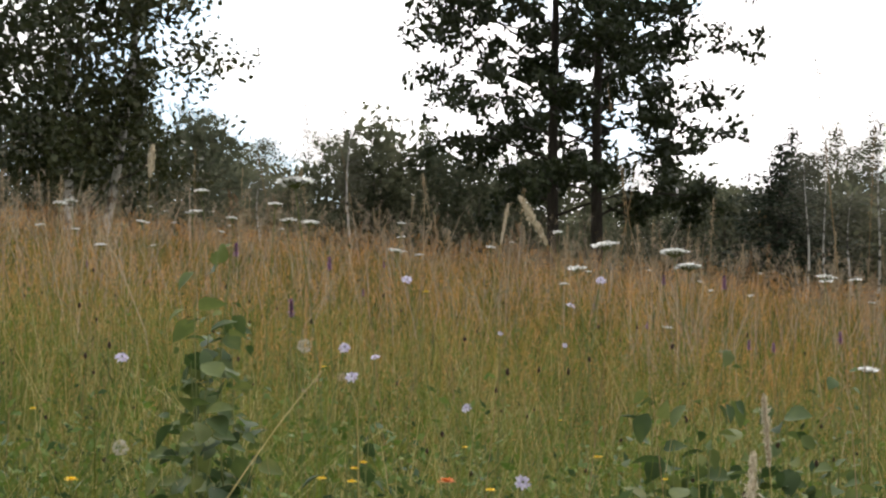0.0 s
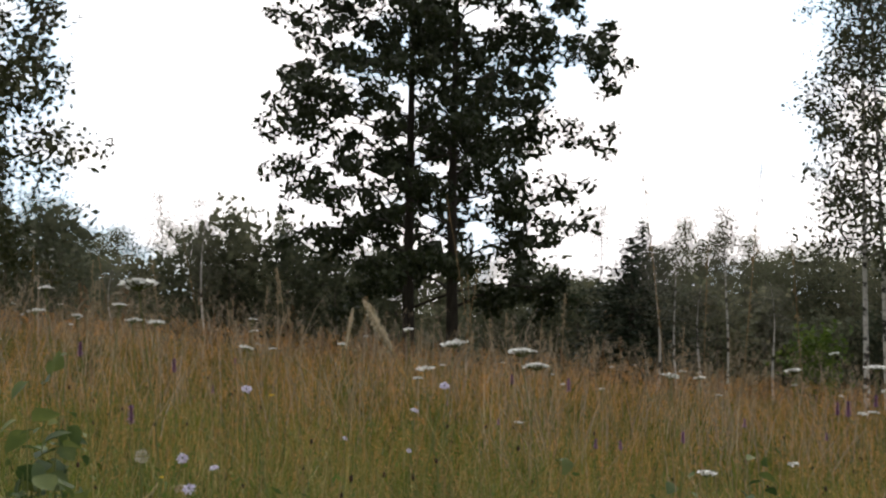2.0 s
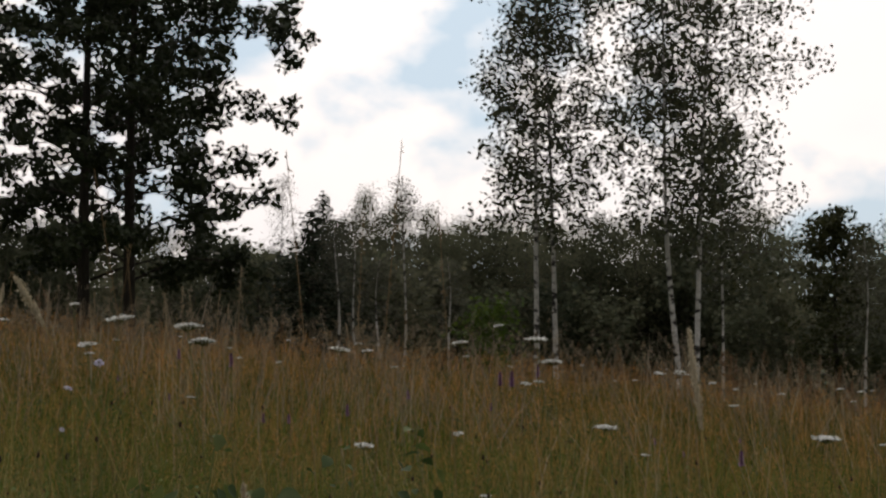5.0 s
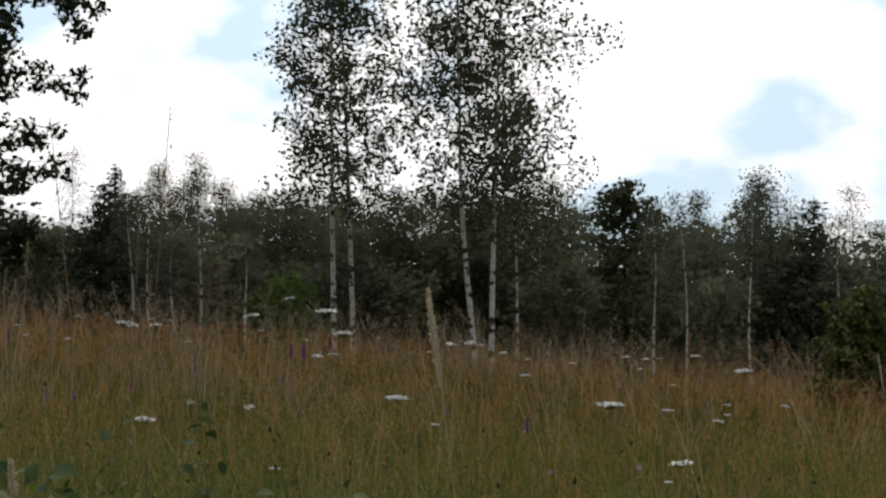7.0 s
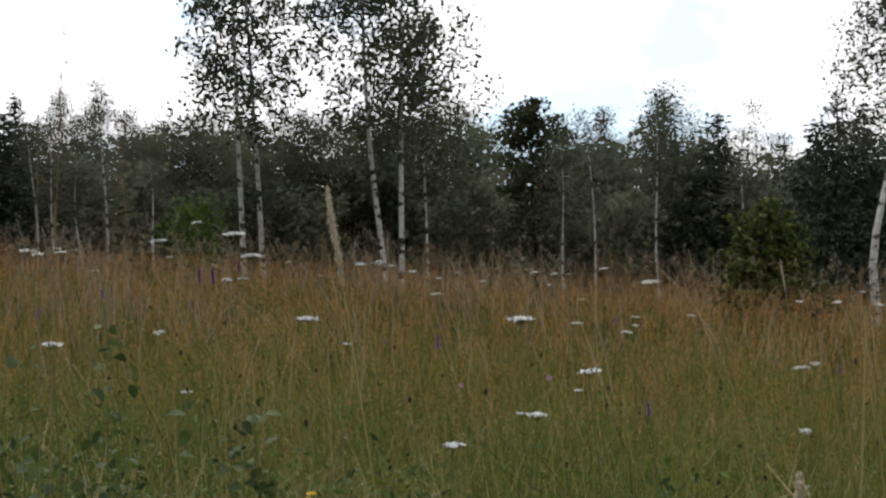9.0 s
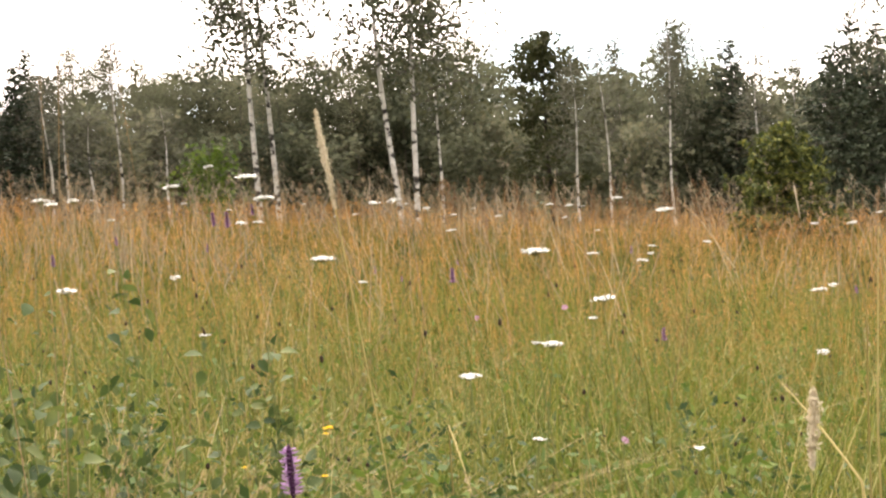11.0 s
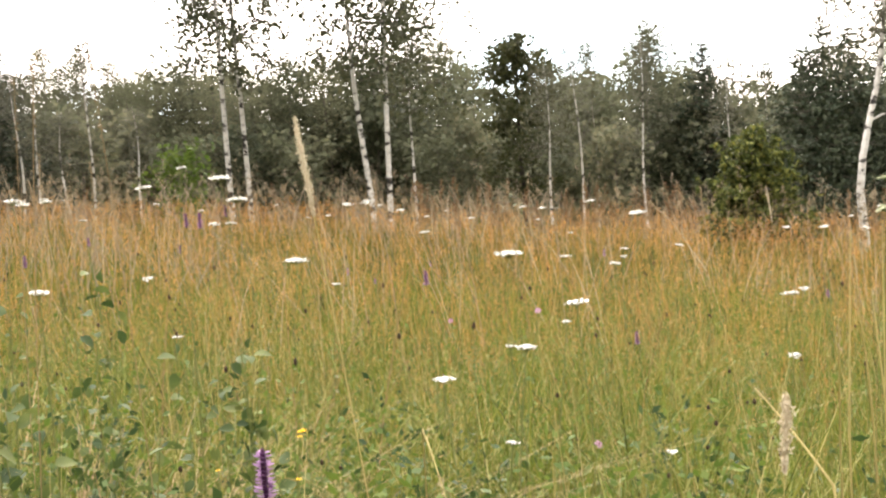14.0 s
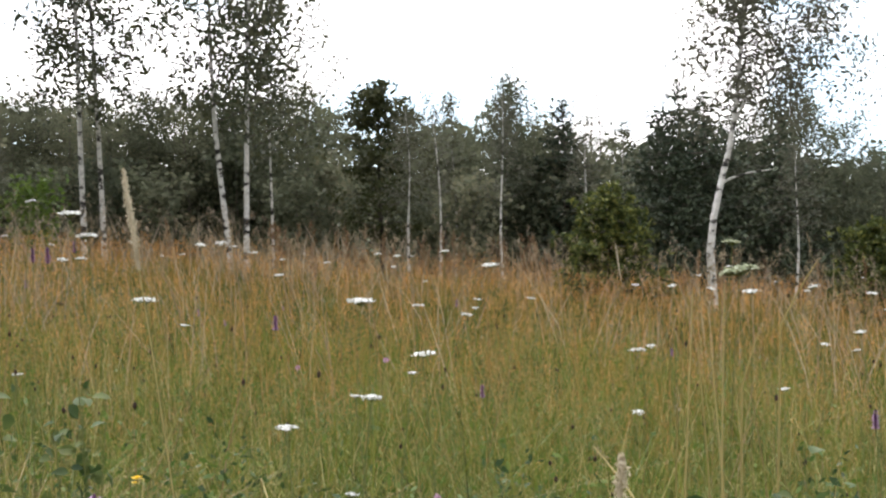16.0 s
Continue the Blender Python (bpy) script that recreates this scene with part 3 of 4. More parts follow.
HEIGHTS = {kind: tall_of(kind) for kind in (alder, alder_two, aspen, thin, slim, wispy, spruce, deep)}
for yaw, dist, top, kind in WOOD:
    h = height_for(yaw, dist, top)
    s = h / HEIGHTS[kind]
    wide = max(s, 0.62) if kind not in (thin, slim, aspen, wispy) else max(s, 0.7)
    wide *= 1.35 if kind is spruce else 1.0
    copy_at(kind, yaw, dist, wide, rng.uniform(0, 360), s / wide, tilt=rng.uniform(-2.5, 2.5) if kind in (slim, thin) else 0)

# a second, deeper row that closes the wood
for i in range(30):
    yaw = 26 - i * 2.9 + rng.uniform(-0.6, 0.6)
    top = np.interp(yaw, (-60, -50, -42, -36, -20, -10, 6, 12, 26), (0.8, 0.9, 1.8, 3.0, 3.6, 2.9, 3.5, 5.5, 6.5)) + rng.uniform(-0.5, 0.4)
    dist = rng.uniform(52, 60)
    h = height_for(yaw, dist, top)
    kind = deep
    s = h / HEIGHTS[kind]
    wide = max(s, 0.95)
    copy_at(kind, yaw, dist, wide, rng.uniform(0, 360), s / wide)

for i in range(17):
    yaw = 24 - i * 4.8 + rng.uniform(-0.8, 0.8)
    dist = rng.uniform(47, 51)
    s = height_for(yaw, dist, np.interp(yaw, (-60, -42, -20, 6, 26), (-0.4, 0.2, 1.2, 2.0, 4.0))) / HEIGHTS[deep]
    copy_at(deep, yaw, dist, max(s, 0.9), rng.uniform(0, 360), s / max(s, 0.9))

for i in range(22):
    yaw = 25 - i * 3.9 + rng.uniform(-0.8, 0.8)
    dist = rng.uniform(63, 74)
    s = height_for(yaw, dist, np.interp(yaw, (-60, -42, -20, 6, 26), (0.2, 0.5, 1.7, 2.4, 4.2))) / HEIGHTS[deep]
    copy_at(deep, yaw, dist, max(s, 1.3), rng.uniform(0, 360), s / max(s, 1.3))

# the wood goes on round the meadow
for i in range(24):
    yaw = 36 + i * 11.3 + rng.uniform(-3, 3)
    copy_at(deep, yaw, rng.uniform(48, 60), rng.uniform(0.9, 1.25), rng.uniform(0, 360))

# shrubs under the wood's edge
for i in range(44):
    yaw = 22 - i * 1.8 + rng.uniform(-0.5, 0.5)
    dist = rng.uniform(39, 43)
    copy_at(shrub, yaw, dist, rng.uniform(0.75, 1.25), rng.uniform(0, 360), rng.uniform(0.7, 1.1))

lime_shrub = broadleaf("shrub", "yellow-green bush in front of the wood", "shrub", 1.6, 0.6, 0.1, 0.02, M_GREY_BARK, M_HERB,
                       1100, 0.12, limbs=20, clump=0.2, group="shrubs along the wood's edge", rise=0.7)
place(lime_shrub, -19.1, 34.5)

# young spruces with light tips
bush = conifer("young_spruce", "low yellow-green young spruce at the meadow's edge", "shrub", 2.1, 1.12, M_JUNIPER, M_GREY_BARK, 17000, 0.11, "young spruces", full=0.5, slim=0.45, shell=0.1)
place(bush, -40.4, 26.5)
copy_at(bush, -49.9, 27, 0.95, 80, 0.92)


# ---- meadow ----
def near_tall(r):
    """The sward is taller and lusher close by."""
    return 1 + 0.34 * np.clip((11 - r) / 8.5, 0, 1)


def lie(x, y):
    """Uneven growth of the sward, from 0 (thin) to 1 (lush)."""
    x, y = np.asarray(x), np.asarray(y)
    return 0.5 + 0.25 * np.sin(x * 3.1 + 1.9 * np.sin(y * 1.7)) + 0.25 * np.sin(y * 2.6 + 1.6 * np.sin(x * 2.3 + 0.7))


def blades(n, r0, r1, yaw0, yaw1, h0, h1, width, lean, segs=2, power=1.0, tuft=9, slant=0.30, fine=0.10, gaps=0.7):
    """Tapered bent grass blades fanning out of uneven tufts, broader where the tufts stand far off."""
    m = max(1, int(n / tuft * (1 + gaps)))
    r = r0 + (r1 - r0) * rng.random(m) ** power
    a = np.radians(rng.uniform(yaw1, yaw0, m))
    x, y = -r * np.sin(a), r * np.cos(a)
    keep = rng.random(m) < 1 - gaps * (1 - lie(x, y))
    x, y, r = x[keep], y[keep], r[keep]
    tall = rng.uniform(0.72, 1.16, len(x)) * (0.85 + 0.3 * lie(x + 3, y))
    heading = rng.normal(size=(len(x), 2)) * 0.5
    pick = rng.integers(0, len(x), n)
    off = rng.normal(size=(n, 2)) * (0.03 + 0.010 * np.minimum(r[pick], 20))[:, None]
    x, y, r = x[pick] + off[:, 0], y[pick] + off[:, 1], r[pick]
    z = ground_z(x, y)
    h = rng.uniform(h0, h1, n) * tall[pick] * near_tall(r)
    w = width * rng.uniform(0.55, 1.45, n) * (0.75 + fine * np.minimum(r, 32))
    az = rng.uniform(0, 6.283, n)
    side = np.stack([np.cos(az), np.sin(az), np.zeros(n)], 1)
    way = np.zeros((n, 3))
    way[:, :2] = rng.normal(size=(n, 2)) * 0.6 + heading[pick]
    way /= np.linalg.norm(way, axis=1)[:, None] + 1e-9
    out = way * (lean * rng.random(n) ** 1.5 * h)[:, None]
    over = way * (rng.random(n) * slant * h)[:, None]
    base = np.stack([x, y, z - 0.02], 1)
    rows = []
    for k in range(segs + 1):
        t = k / segs
        c = base + out * t * t + over * t
        c[:, 2] += h * (t - 0.25 * lean * t * t)
        half = side * (w * (1 - t) ** 0.7 * 0.5 + 0.0004)[:, None]
        rows += [c - half, c + half]
    v = np.stack(rows, 1).reshape(-1, 3)
    b = (np.arange(n) * 2 * (segs + 1))[:, None]
    f = np.concatenate([b + 2 * k + np.array([[0, 1, 3, 2]]) for k in range(segs)], 1).reshape(-1, 4)
    return v, f


def panicles(n, r0, r1, yaw0, yaw1, h0, h1, per, size, power=1.0):
    """Airy ripe panicles: many tiny spikelets round the top of each stem."""
    r = r0 + (r1 - r0) * rng.random(n) ** power
    a = np.radians(rng.uniform(yaw1, yaw0, n))
    x, y = -r * np.sin(a), r * np.cos(a)
    h = rng.uniform(h0, h1, n) * (0.9 + 0.2 * (np.sin(x * 1.7 + 1.3 * np.sin(y * 0.9)) * np.cos(y * 1.4) * 0.5 + 0.5)) * near_tall(r)
    top = np.stack([x, y, ground_z(x, y) + h], 1)
    big = 0.60 + 0.085 * np.minimum(r, 32)
    u = rng.random((n, per))
    wide = 0.008 + 0.045 * np.sin(np.pi * (0.12 + 0.8 * u)) * (1.1 - u)
    az = rng.uniform(0, 6.283, (n, per))
    length = rng.uniform(0.10, 0.20, n)[:, None]
    tilt = rng.normal(size=(n, 1, 2)) * 0.25
    c = top[:, None, :] + np.stack([np.cos(az) * wide, np.sin(az) * wide, (u - 0.9) * length], -1)
    c[:, :, :2] += tilt * ((u - 0.0) * length)[:, :, None]
    s = (size * big)[:, None] * rng.uniform(0.6, 1.4, (n, per))
    d = rng.normal(size=(n, per, 3)) + np.array([0, 0, 1.2])
    d /= np.linalg.norm(d, axis=-1, keepdims=True)
    q = np.cross(d, rng.normal(size=(n, per, 3)))
    q /= np.linalg.norm(q, axis=-1, keepdims=True)
    v = np.stack([c - d * s[..., None], c + q * s[..., None] * 0.15, c + d * s[..., None] * 1.1, c - q * s[..., None] * 0.15], 2).reshape(-1, 3)
    return v, np.arange(n * per * 4).reshape(-1, 4)


def stuff(name, vf, mat, label, category):
    tagged(new(name, mesh_of(name, *vf, mat)), label, category, kind="stuff")


stuff("meadow_grass", blades(84000, 1.5, 35, 26, -62, 0.20, 0.60, 0.0062, 0.7, 2, 1.4, 10, 0.17), M_BLADE, "tall green meadow grass with bent blades", "grass")
stuff("broad_grass", blades(10000, 1.5, 9, 26, -62, 0.28, 0.58, 0.0090, 1.2, 3, 1.1, 9, 0.35), M_HERB, "broad dark green grass leaves close by", "grass")
stuff("fresh_grass", blades(30000, 1.5, 14, 26, -62, 0.30, 0.64, 0.0056, 0.7, 2, 1.4, 12, 0.2), M_LIME, "fresh yellow-green grass blades in the meadow", "grass")
stuff("bent_grass", blades(2200, 2.1, 5.5, 26, -62, 0.42, 0.62, 0.0046, 0.8, 4, 1.0, 6, 0.2), M_PALEGRASS, "pale yellow-green grass leaves bent over in arcs", "grass")
stuff("straw_stems", blades(4600, 2.2, 10, 26, -62, 0.36, 0.64, 0.0030, 0.35, 2, 1.0, 5, 0.12), M_STRAW, "thin dry grass stems standing in the meadow", "grass")
stuff("ripe_stems", blades(17000, 6.0, 36, 26, -62, 0.44, 0.70, 0.0020, 0.3, 1, 0.72, 7, 0.14, 0.07, 0.6), M_RIPE, "fine ripe orange-tan grass stems over the meadow", "grass")
stuff("grass_panicles", panicles(14000, 6.5, 36, 26, -62, 0.40, 0.76, 14, 0.0060, 0.9), M_HAZE, "airy orange-brown ripe grass panicles over the meadow", "grass")
stuff("grass_panicles", panicles(3600, 3.6, 9.0, 26, -62, 0.38, 0.74, 18, 0.0048, 0.8), M_VEIL, "airy tan grass panicles over the green blades", "grass")
stuff("grass_panicles", panicles(3600, 1.9, 7.0, 26, -62, 0.36, 0.70, 20, 0.0040, 0.9), M_STRAW, "fine pale grass panicles close by", "grass")
stuff("grass_panicles", panicles(550, 8, 34, 26, -62, 0.74, 0.94, 16, 0.0066, 0.8), M_STALK, "taller ripe grass panicles standing out of the meadow", "grass")
stuff("tall_weeds", blades(1900, 8.0, 34, 26, -62, 0.80, 1.35, 0.0056, 0.5, 3, 0.8, 6), M_STALK, "tall pale dry stalks rising over the grass", "weeds")
stuff("weed_heads", panicles(520, 8, 32, 26, -62, 0.85, 1.2, 18, 0.0090, 0.8), M_STALK, "pale brown withered heads of tall weeds", "weeds")
stuff("tall_weeds", blades(850, 11.0, 21, 22, -21, 0.85, 1.30, 0.0040, 0.5, 3, 0.9, 5, 0.25), M_TANGLE, "withered grey-brown stalks rising over the grass", "weeds")
stuff("weed_heads", panicles(330, 11, 21, 22, -21, 0.9, 1.25, 20, 0.0080, 0.9), M_TANGLE, "grey-brown withered heads of tall weeds", "weeds")
stuff("tall_weeds", blades(700, 4.0, 16, 26, -62, 0.66, 1.02, 0.0028, 0.6, 4, 0.9, 4), M_WEED, "tall brown weed stalks rising over the grass", "weeds")
stuff("edge_weeds", blades(1300, 25, 35, 26, -62, 0.8, 1.7, 0.0064, 0.6, 3, 0.9, 7), M_TANGLE, "tall withered weeds where the meadow meets the wood", "weeds")
stuff("weed_heads", panicles(420, 16, 33, 26, -62, 0.85, 1.4, 18, 0.0100, 0.9), M_TANGLE, "pale brown withered heads of tall weeds", "weeds")
stuff("tall_panicles", panicles(1200, 4.5, 24, 26, -62, 0.70, 1.05, 16, 0.0062, 0.9), M_WEED, "tall brown grass heads above the meadow", "grass")
stuff("meadow_grass", blades(30000, 0.3, 9, 298, 26, 0.22, 0.52, 0.013, 1.1, 1, 0.55, 9, 0.4), M_BLADE, "tall green meadow grass with bent blades", "grass")
stuff("meadow_grass", blades(22000, 8, 46, 298, 26, 0.30, 0.60, 0.038, 1.0, 1, 0.6), M_BLADE, "tall green meadow grass with bent blades", "grass")
stuff("ripe_stems", blades(18000, 2.5, 44, 298, 26, 0.45, 0.80, 0.006, 0.35, 1, 0.75), M_HAZE, "fine ripe orange-tan grass stems over the meadow", "grass")
stuff("meadow_grass", blades(4500, 0.3, 1.8, 26, -62, 0.15, 0.40, 0.010, 1.2, 2), M_HERB, "trampled shorter grass underfoot", "grass")
stuff("dry_tangle", blades(2600, 2.2, 3.3, -12.0, -18.5, 0.45, 0.70, 0.0030, 1.3, 3, 1.0, 14, 0.5), M_WEED, "brown tangle of dry stems among the saplings", "weeds")
herb_r, herb_a = 1.8 + 8 * rng.random(20000) ** 1.4, np.radians(rng.uniform(-62, 26, 20000))
herb_x, herb_y = -herb_r * np.sin(herb_a), herb_r * np.cos(herb_a)
herb_z = ground_z(herb_x, herb_y) + rng.uniform(0.12, 0.56, 20000) * (0.5 + 0.5 * rng.random(20000))
stuff("meadow_herbs", leaf_quads(np.stack([herb_x, herb_y, herb_z], 1), 0.030, 0.0, 0.5), M_HERB, "low leafy herbs growing between the grass", "herbs")
for leafage, count, tone, first, last in ((M_HERB, 260, "light green", -27, 22), (M_SPRIG, 150, "dark green", -27, 22), (M_HERB, 90, "light green", -58, -27), (M_SPRIG, 70, "dark green", -58, -27)):
    r = 1.9 + 2.6 * rng.random(count)
    a = np.radians(rng.uniform(first, last, count))
    x, y = -r * np.sin(a), r * np.cos(a)
    middle = np.stack([x, y, ground_z(x, y) + rng.uniform(0.28, 0.56, count)], 1)
    spots = np.repeat(middle, 46, 0) + rng.normal(size=(count * 46, 3)) * np.array([0.05, 0.05, 0.08])
    stuff("leafy_herbs", leaf_quads(spots, 0.030, 0.3, 0.45), leafage, tone + " leafy herbs in clumps between the grass", "herbs")


def dock(height):
    """A withered dock: an upright stalk with side branches and crowded seed whorls."""
    it = thing("dock", (0, 0, 0), "withered reddish brown dock over the grass", "weed", "withered docks")
    stalk = Soup()
    stalk.add(*tube(bent((0, 0, -0.02), (rng.normal() * 0.04, rng.normal() * 0.04, height), 0.02, 7), np.linspace(0.005, 0.002, 7), 4))
    for k in range(7):
        z = height * (0.58 + 0.055 * k)
        a = rng.uniform(0, 6.283)
        tip = np.array([math.cos(a) * 0.11 * (1.1 - k / 8), math.sin(a) * 0.11 * (1.1 - k / 8), z + 0.13])
        stalk.add(*tube(np.stack([np.array([0, 0, z]), tip * np.array([0.6, 0.6, 0]) + np.array([0, 0, z + 0.05]), tip]), (0.0028, 0.002, 0.001), 4))
        t = rng.random((26, 1))
        spots = np.array([0, 0, z]) * (1 - t) + tip * t + rng.normal(size=(26, 3)) * 0.011
        part_of("seed_branch", mesh_of("seed_branch", *leaf_quads(spots, 0.021, 0.2, 0.65), M_DOCK), it, kind="stuff")
    part_of("stalk", stalk.mesh("stalk", M_WEED, True), it)
    return it


for height in (0.95, 1.1, 1.25):
    parent_plant = dock(height)
    parent_plant.matrix_world = Matrix.Translation(polar(rng.uniform(-38, -29), rng.uniform(18, 28)))
    for k in range(22):
        spot = polar(rng.uniform(-38, -28) if k < 11 else rng.uniform(-58, 18), rng.uniform(18, 31))
        copy_thing(parent_plant, Matrix.Translation(spot) @ pose(0, 0, 0, rng.uniform(-8, 8), rng.uniform(-8, 8), rng.uniform(0, 360)))


def reed_stalk(height):
    """A tall dry reed: one thin stalk, a narrow ragged head and two withered blades."""
    it = thing("reed_stalk", (0, 0, 0), "tall pale dry reed stalk with a narrow head", "reed", "dry reeds over the meadow")
    line = bent((0, 0, -0.02), (rng.normal() * 0.07, rng.normal() * 0.07, height), 0.03, 9)
    stalk = Soup()
    stalk.add(*tube(line, np.linspace(0.0036, 0.0018, 9), 5))
    part_of("stalk", stalk.mesh("stalk", M_STALK, True), it)
    t = rng.uniform(0.80, 1.0, 90)
    spots = np.array([along_line(line, u) for u in t]) + rng.normal(size=(90, 3)) * np.array([0.006, 0.006, 0.01]) * (1.3 - t)[:, None] * 4
    part_of("grass_head", mesh_of("grass_head", *leaf_quads(spots, 0.022, -2.0, 0.28), M_STALK), it, kind="stuff")
    for k in range(2):
        p = along_line(line, 0.5 + 0.16 * k)
        a = rng.uniform(0, 6.283)
        d, w = np.array([math.cos(a), math.sin(a), 0]), np.array([-math.sin(a), math.cos(a), 0]) * 0.003
        m, e = p + d * 0.10 + np.array([0, 0, 0.13]), p + d * 0.24 + np.array([0, 0, 0.10])
        part_of("leaf", mesh_of("leaf", [p - w * 0.5, p + w * 0.5, m + w, m - w, e], [(0, 1, 2, 3), (3, 2, 4, 4)], M_WEED), it)
    return it


for height in (1.05, 1.2, 1.35, 1.5):
    first_reed = reed_stalk(height)
    first_reed.matrix_world = Matrix.Translation(polar(rng.uniform(-18, 14), rng.uniform(8, 14)))
    for k in range(11):
        spot = polar(rng.uniform(-22, 17) if k < 9 else rng.uniform(-54, -22), rng.uniform(11, 20))
        copy_thing(first_reed, Matrix.Translation(spot) @ pose(0, 0, 0, rng.uniform(-6, 6), rng.uniform(-6, 6), rng.uniform(0, 360)) @ Matrix.Diagonal((1, 1, rng.uniform(0.85, 1.05), 1)))

# ---- flowers and plants: bearing, distance, height above the ground, width in centimetres ----
UMBELS_ONE = [
    (5.54, 3.6, 1.24, 9), (9.34, 5, 1.16, 5.5), (9.03, 5.99, 1.21, 6), (14.12, 7, 1.07, 7), (5.84, 4.5, 1.16, 5), (5, 4.5, 1.16, 6),
    (6.28, 4, 1.19, 4), (7.89, 6, 1.12, 5), (11.19, 7, 1.02, 6), (-4.26, 6.5, 1.23, 6), (-6.05, 5.2, 1.17, 9), (-8.61, 4.7, 1.16, 9),
    (-9.17, 4.6, 1.12, 8), (-5, 4.45, 1.08, 6), (-14.05, 5.3, 1.13, 7), (-15.15, 5.5, 1.13, 5), (1.78, 7, 1.04, 7), (-15.57, 3.03, 0.99, 4.6),
    (-1.78, 7, 1.12, 5), (1.57, 8, 1.14, 5), (13.72, 6, 1.1, 5),
]
UMBELS_TWO = [
    (-31.86, 6.31, 0.962, 11), (-33.8, 7.41, 0.884, 6), (-35.2, 3.21, 0.946, 5.5), (-33.15, 3.3, 0.846, 5.5), (-32.62, 3.2, 0.856, 2.5), (-30.15, 2.99, 0.816, 5),
    (-23.94, 6.2, 0.932, 9), (-19.61, 4.77, 0.739, 4), (-35.77, 6.51, 0.892, 6), (-36.06, 6.81, 0.903, 4), (-38.06, 7.52, 0.914, 5),
    (-42, 7.5, 0.694, 8), (-42.31, 5.19, 0.64, 5), (-33.02, 2.48, 0.765, 2.5), (-38.64, 2.78, 0.695, 2.5), (-21.42, 6, 1.251, 8), (-18.49, 7, 1.19, 8),
    (-19.92, 6.5, 1.282, 5), (-14.09, 6.99, 1.11, 7),
]
UMBELS_THREE = [
    (-21.97, 6, 1.171, 8), (-20.9, 7, 1.033, 6), (-25.77, 8.01, 1.125, 7), (-26.52, 8.01, 1.145, 7), (-34.94, 7.03, 1.153, 6), (-36.67, 7.03, 1.093, 8),
    (-42.45, 7.4, 0.724, 6), (-34.73, 3.31, 0.896, 2.5), (-25.37, 5.99, 0.851, 4), (-18.44, 5.99, 0.84, 5), (-27.72, 8.01, 1.105, 5), (-32.94, 9.02, 1.077, 6),
    (-32.21, 9.02, 1.087, 6), (-46.58, 5.04, 1.08, 5.5), (-44.95, 6.04, 1.061, 4), (-48.43, 7.04, 1.093, 6), (-50.5, 7.04, 1.083, 6),
    (-50.29, 5.54, 0.971, 5), (-47.79, 4.52, 0.809, 4), (-48.95, 6.03, 0.891, 4), (-50.04, 6.03, 0.881, 4), (-42.01, 7.03, 1.023, 4), (-43.35, 7.03, 1.033, 5),
]
SCABIOUS = [
    (-5.9, 2.92, 1.1, 3.2), (-4.78, 3, 1.04, 2.6), (1.36, 2.36, 1.09, 2.6), (3.69, 2.4, 0.97, 2.6), (2.54, 2.4, 0.96, 2.4), (3.43, 2.29, 0.94, 2.8),
    (-4.57, 3, 0.96, 1.6), (-2.14, 3.2, 0.95, 2), (11.9, 2.5, 0.91, 3.2), (-0.87, 2.59, 0.87, 2.2), (-2.99, 2.08, 0.85, 3), (-36.13, 2.58, 0.745, 2.2),
    (-33.37, 4, 0.878, 2.5), (-30.08, 4, 0.858, 2.2),
]
BETONY = [
    (-23.99, 2.16, 0.784, 4.0), (-29.05, 4.7, 0.939, 2.6), (-37.24, 3.41, 0.846, 1.6), (-20.39, 7, 1.043, 4), (-21.36, 7, 1.093, 3), (-51.68, 3.03, 0.866, 2),
    (4.26, 4, 1.04, 2), (5.69, 3, 0.97, 2), (-10.45, 3.63, 1.1, 1.8), (7.72, 5, 1.05, 2.6), (-8.24, 5, 1.06, 1.8), (-14.6, 4.2, 0.98, 1.8),
    (-16.81, 4.5, 1.03, 1.5), (-20.04, 6, 1.071, 3),
]
YELLOW = [
    (13.7, 2.18, 0.77, 2.2), (4.53, 2.18, 0.8, 1.8), (3.32, 2.28, 0.8, 1.5), (2.99, 2.28, 0.81, 1.6), (3.43, 2.18, 0.8, 1.8), (-1.78, 2.18, 0.81, 1.8),
    (-0.81, 2.58, 0.8, 1.3), (4.47, 2.49, 0.92, 1.2), (-5.79, 2.28, 0.86, 1.8), (-8.29, 2.28, 0.84, 1.2), (0.62, 3.5, 1, 2), (-4.4, 2.98, 0.81, 1.2),
    (15.04, 2.59, 0.8, 1.6), (-25.06, 2.47, 0.785, 1.4), (-25.12, 2.26, 0.754, 1.3), (-22.02, 2.36, 0.754, 1), (-25.39, 2.27, 0.824, 2),
]
CLOCKS = [
    (11.95, 2.18, 0.82, 2.4), (5.2, 2.5, 0.95, 2.4),
]
SPIKES = [
    (-2.9, 3.0, 1.235, 9, 14, 0.3, 180), (-2.45, 3.1, 1.22, 8, 7), (-11.5, 1.59, 0.985, 13, 12), (10.78, 4.48, 1.34, 9, 16), (-11.87, 1.89, 1.02, 9, 9),
    (-31.05, 0.816, 1.221, 5.2, 3.6, 0.06, 153), (-43.6, 2.11, 0.885, 10, 15, 0.1, 20), (-41.7, 5.04, 1.2, 12, 6),
]
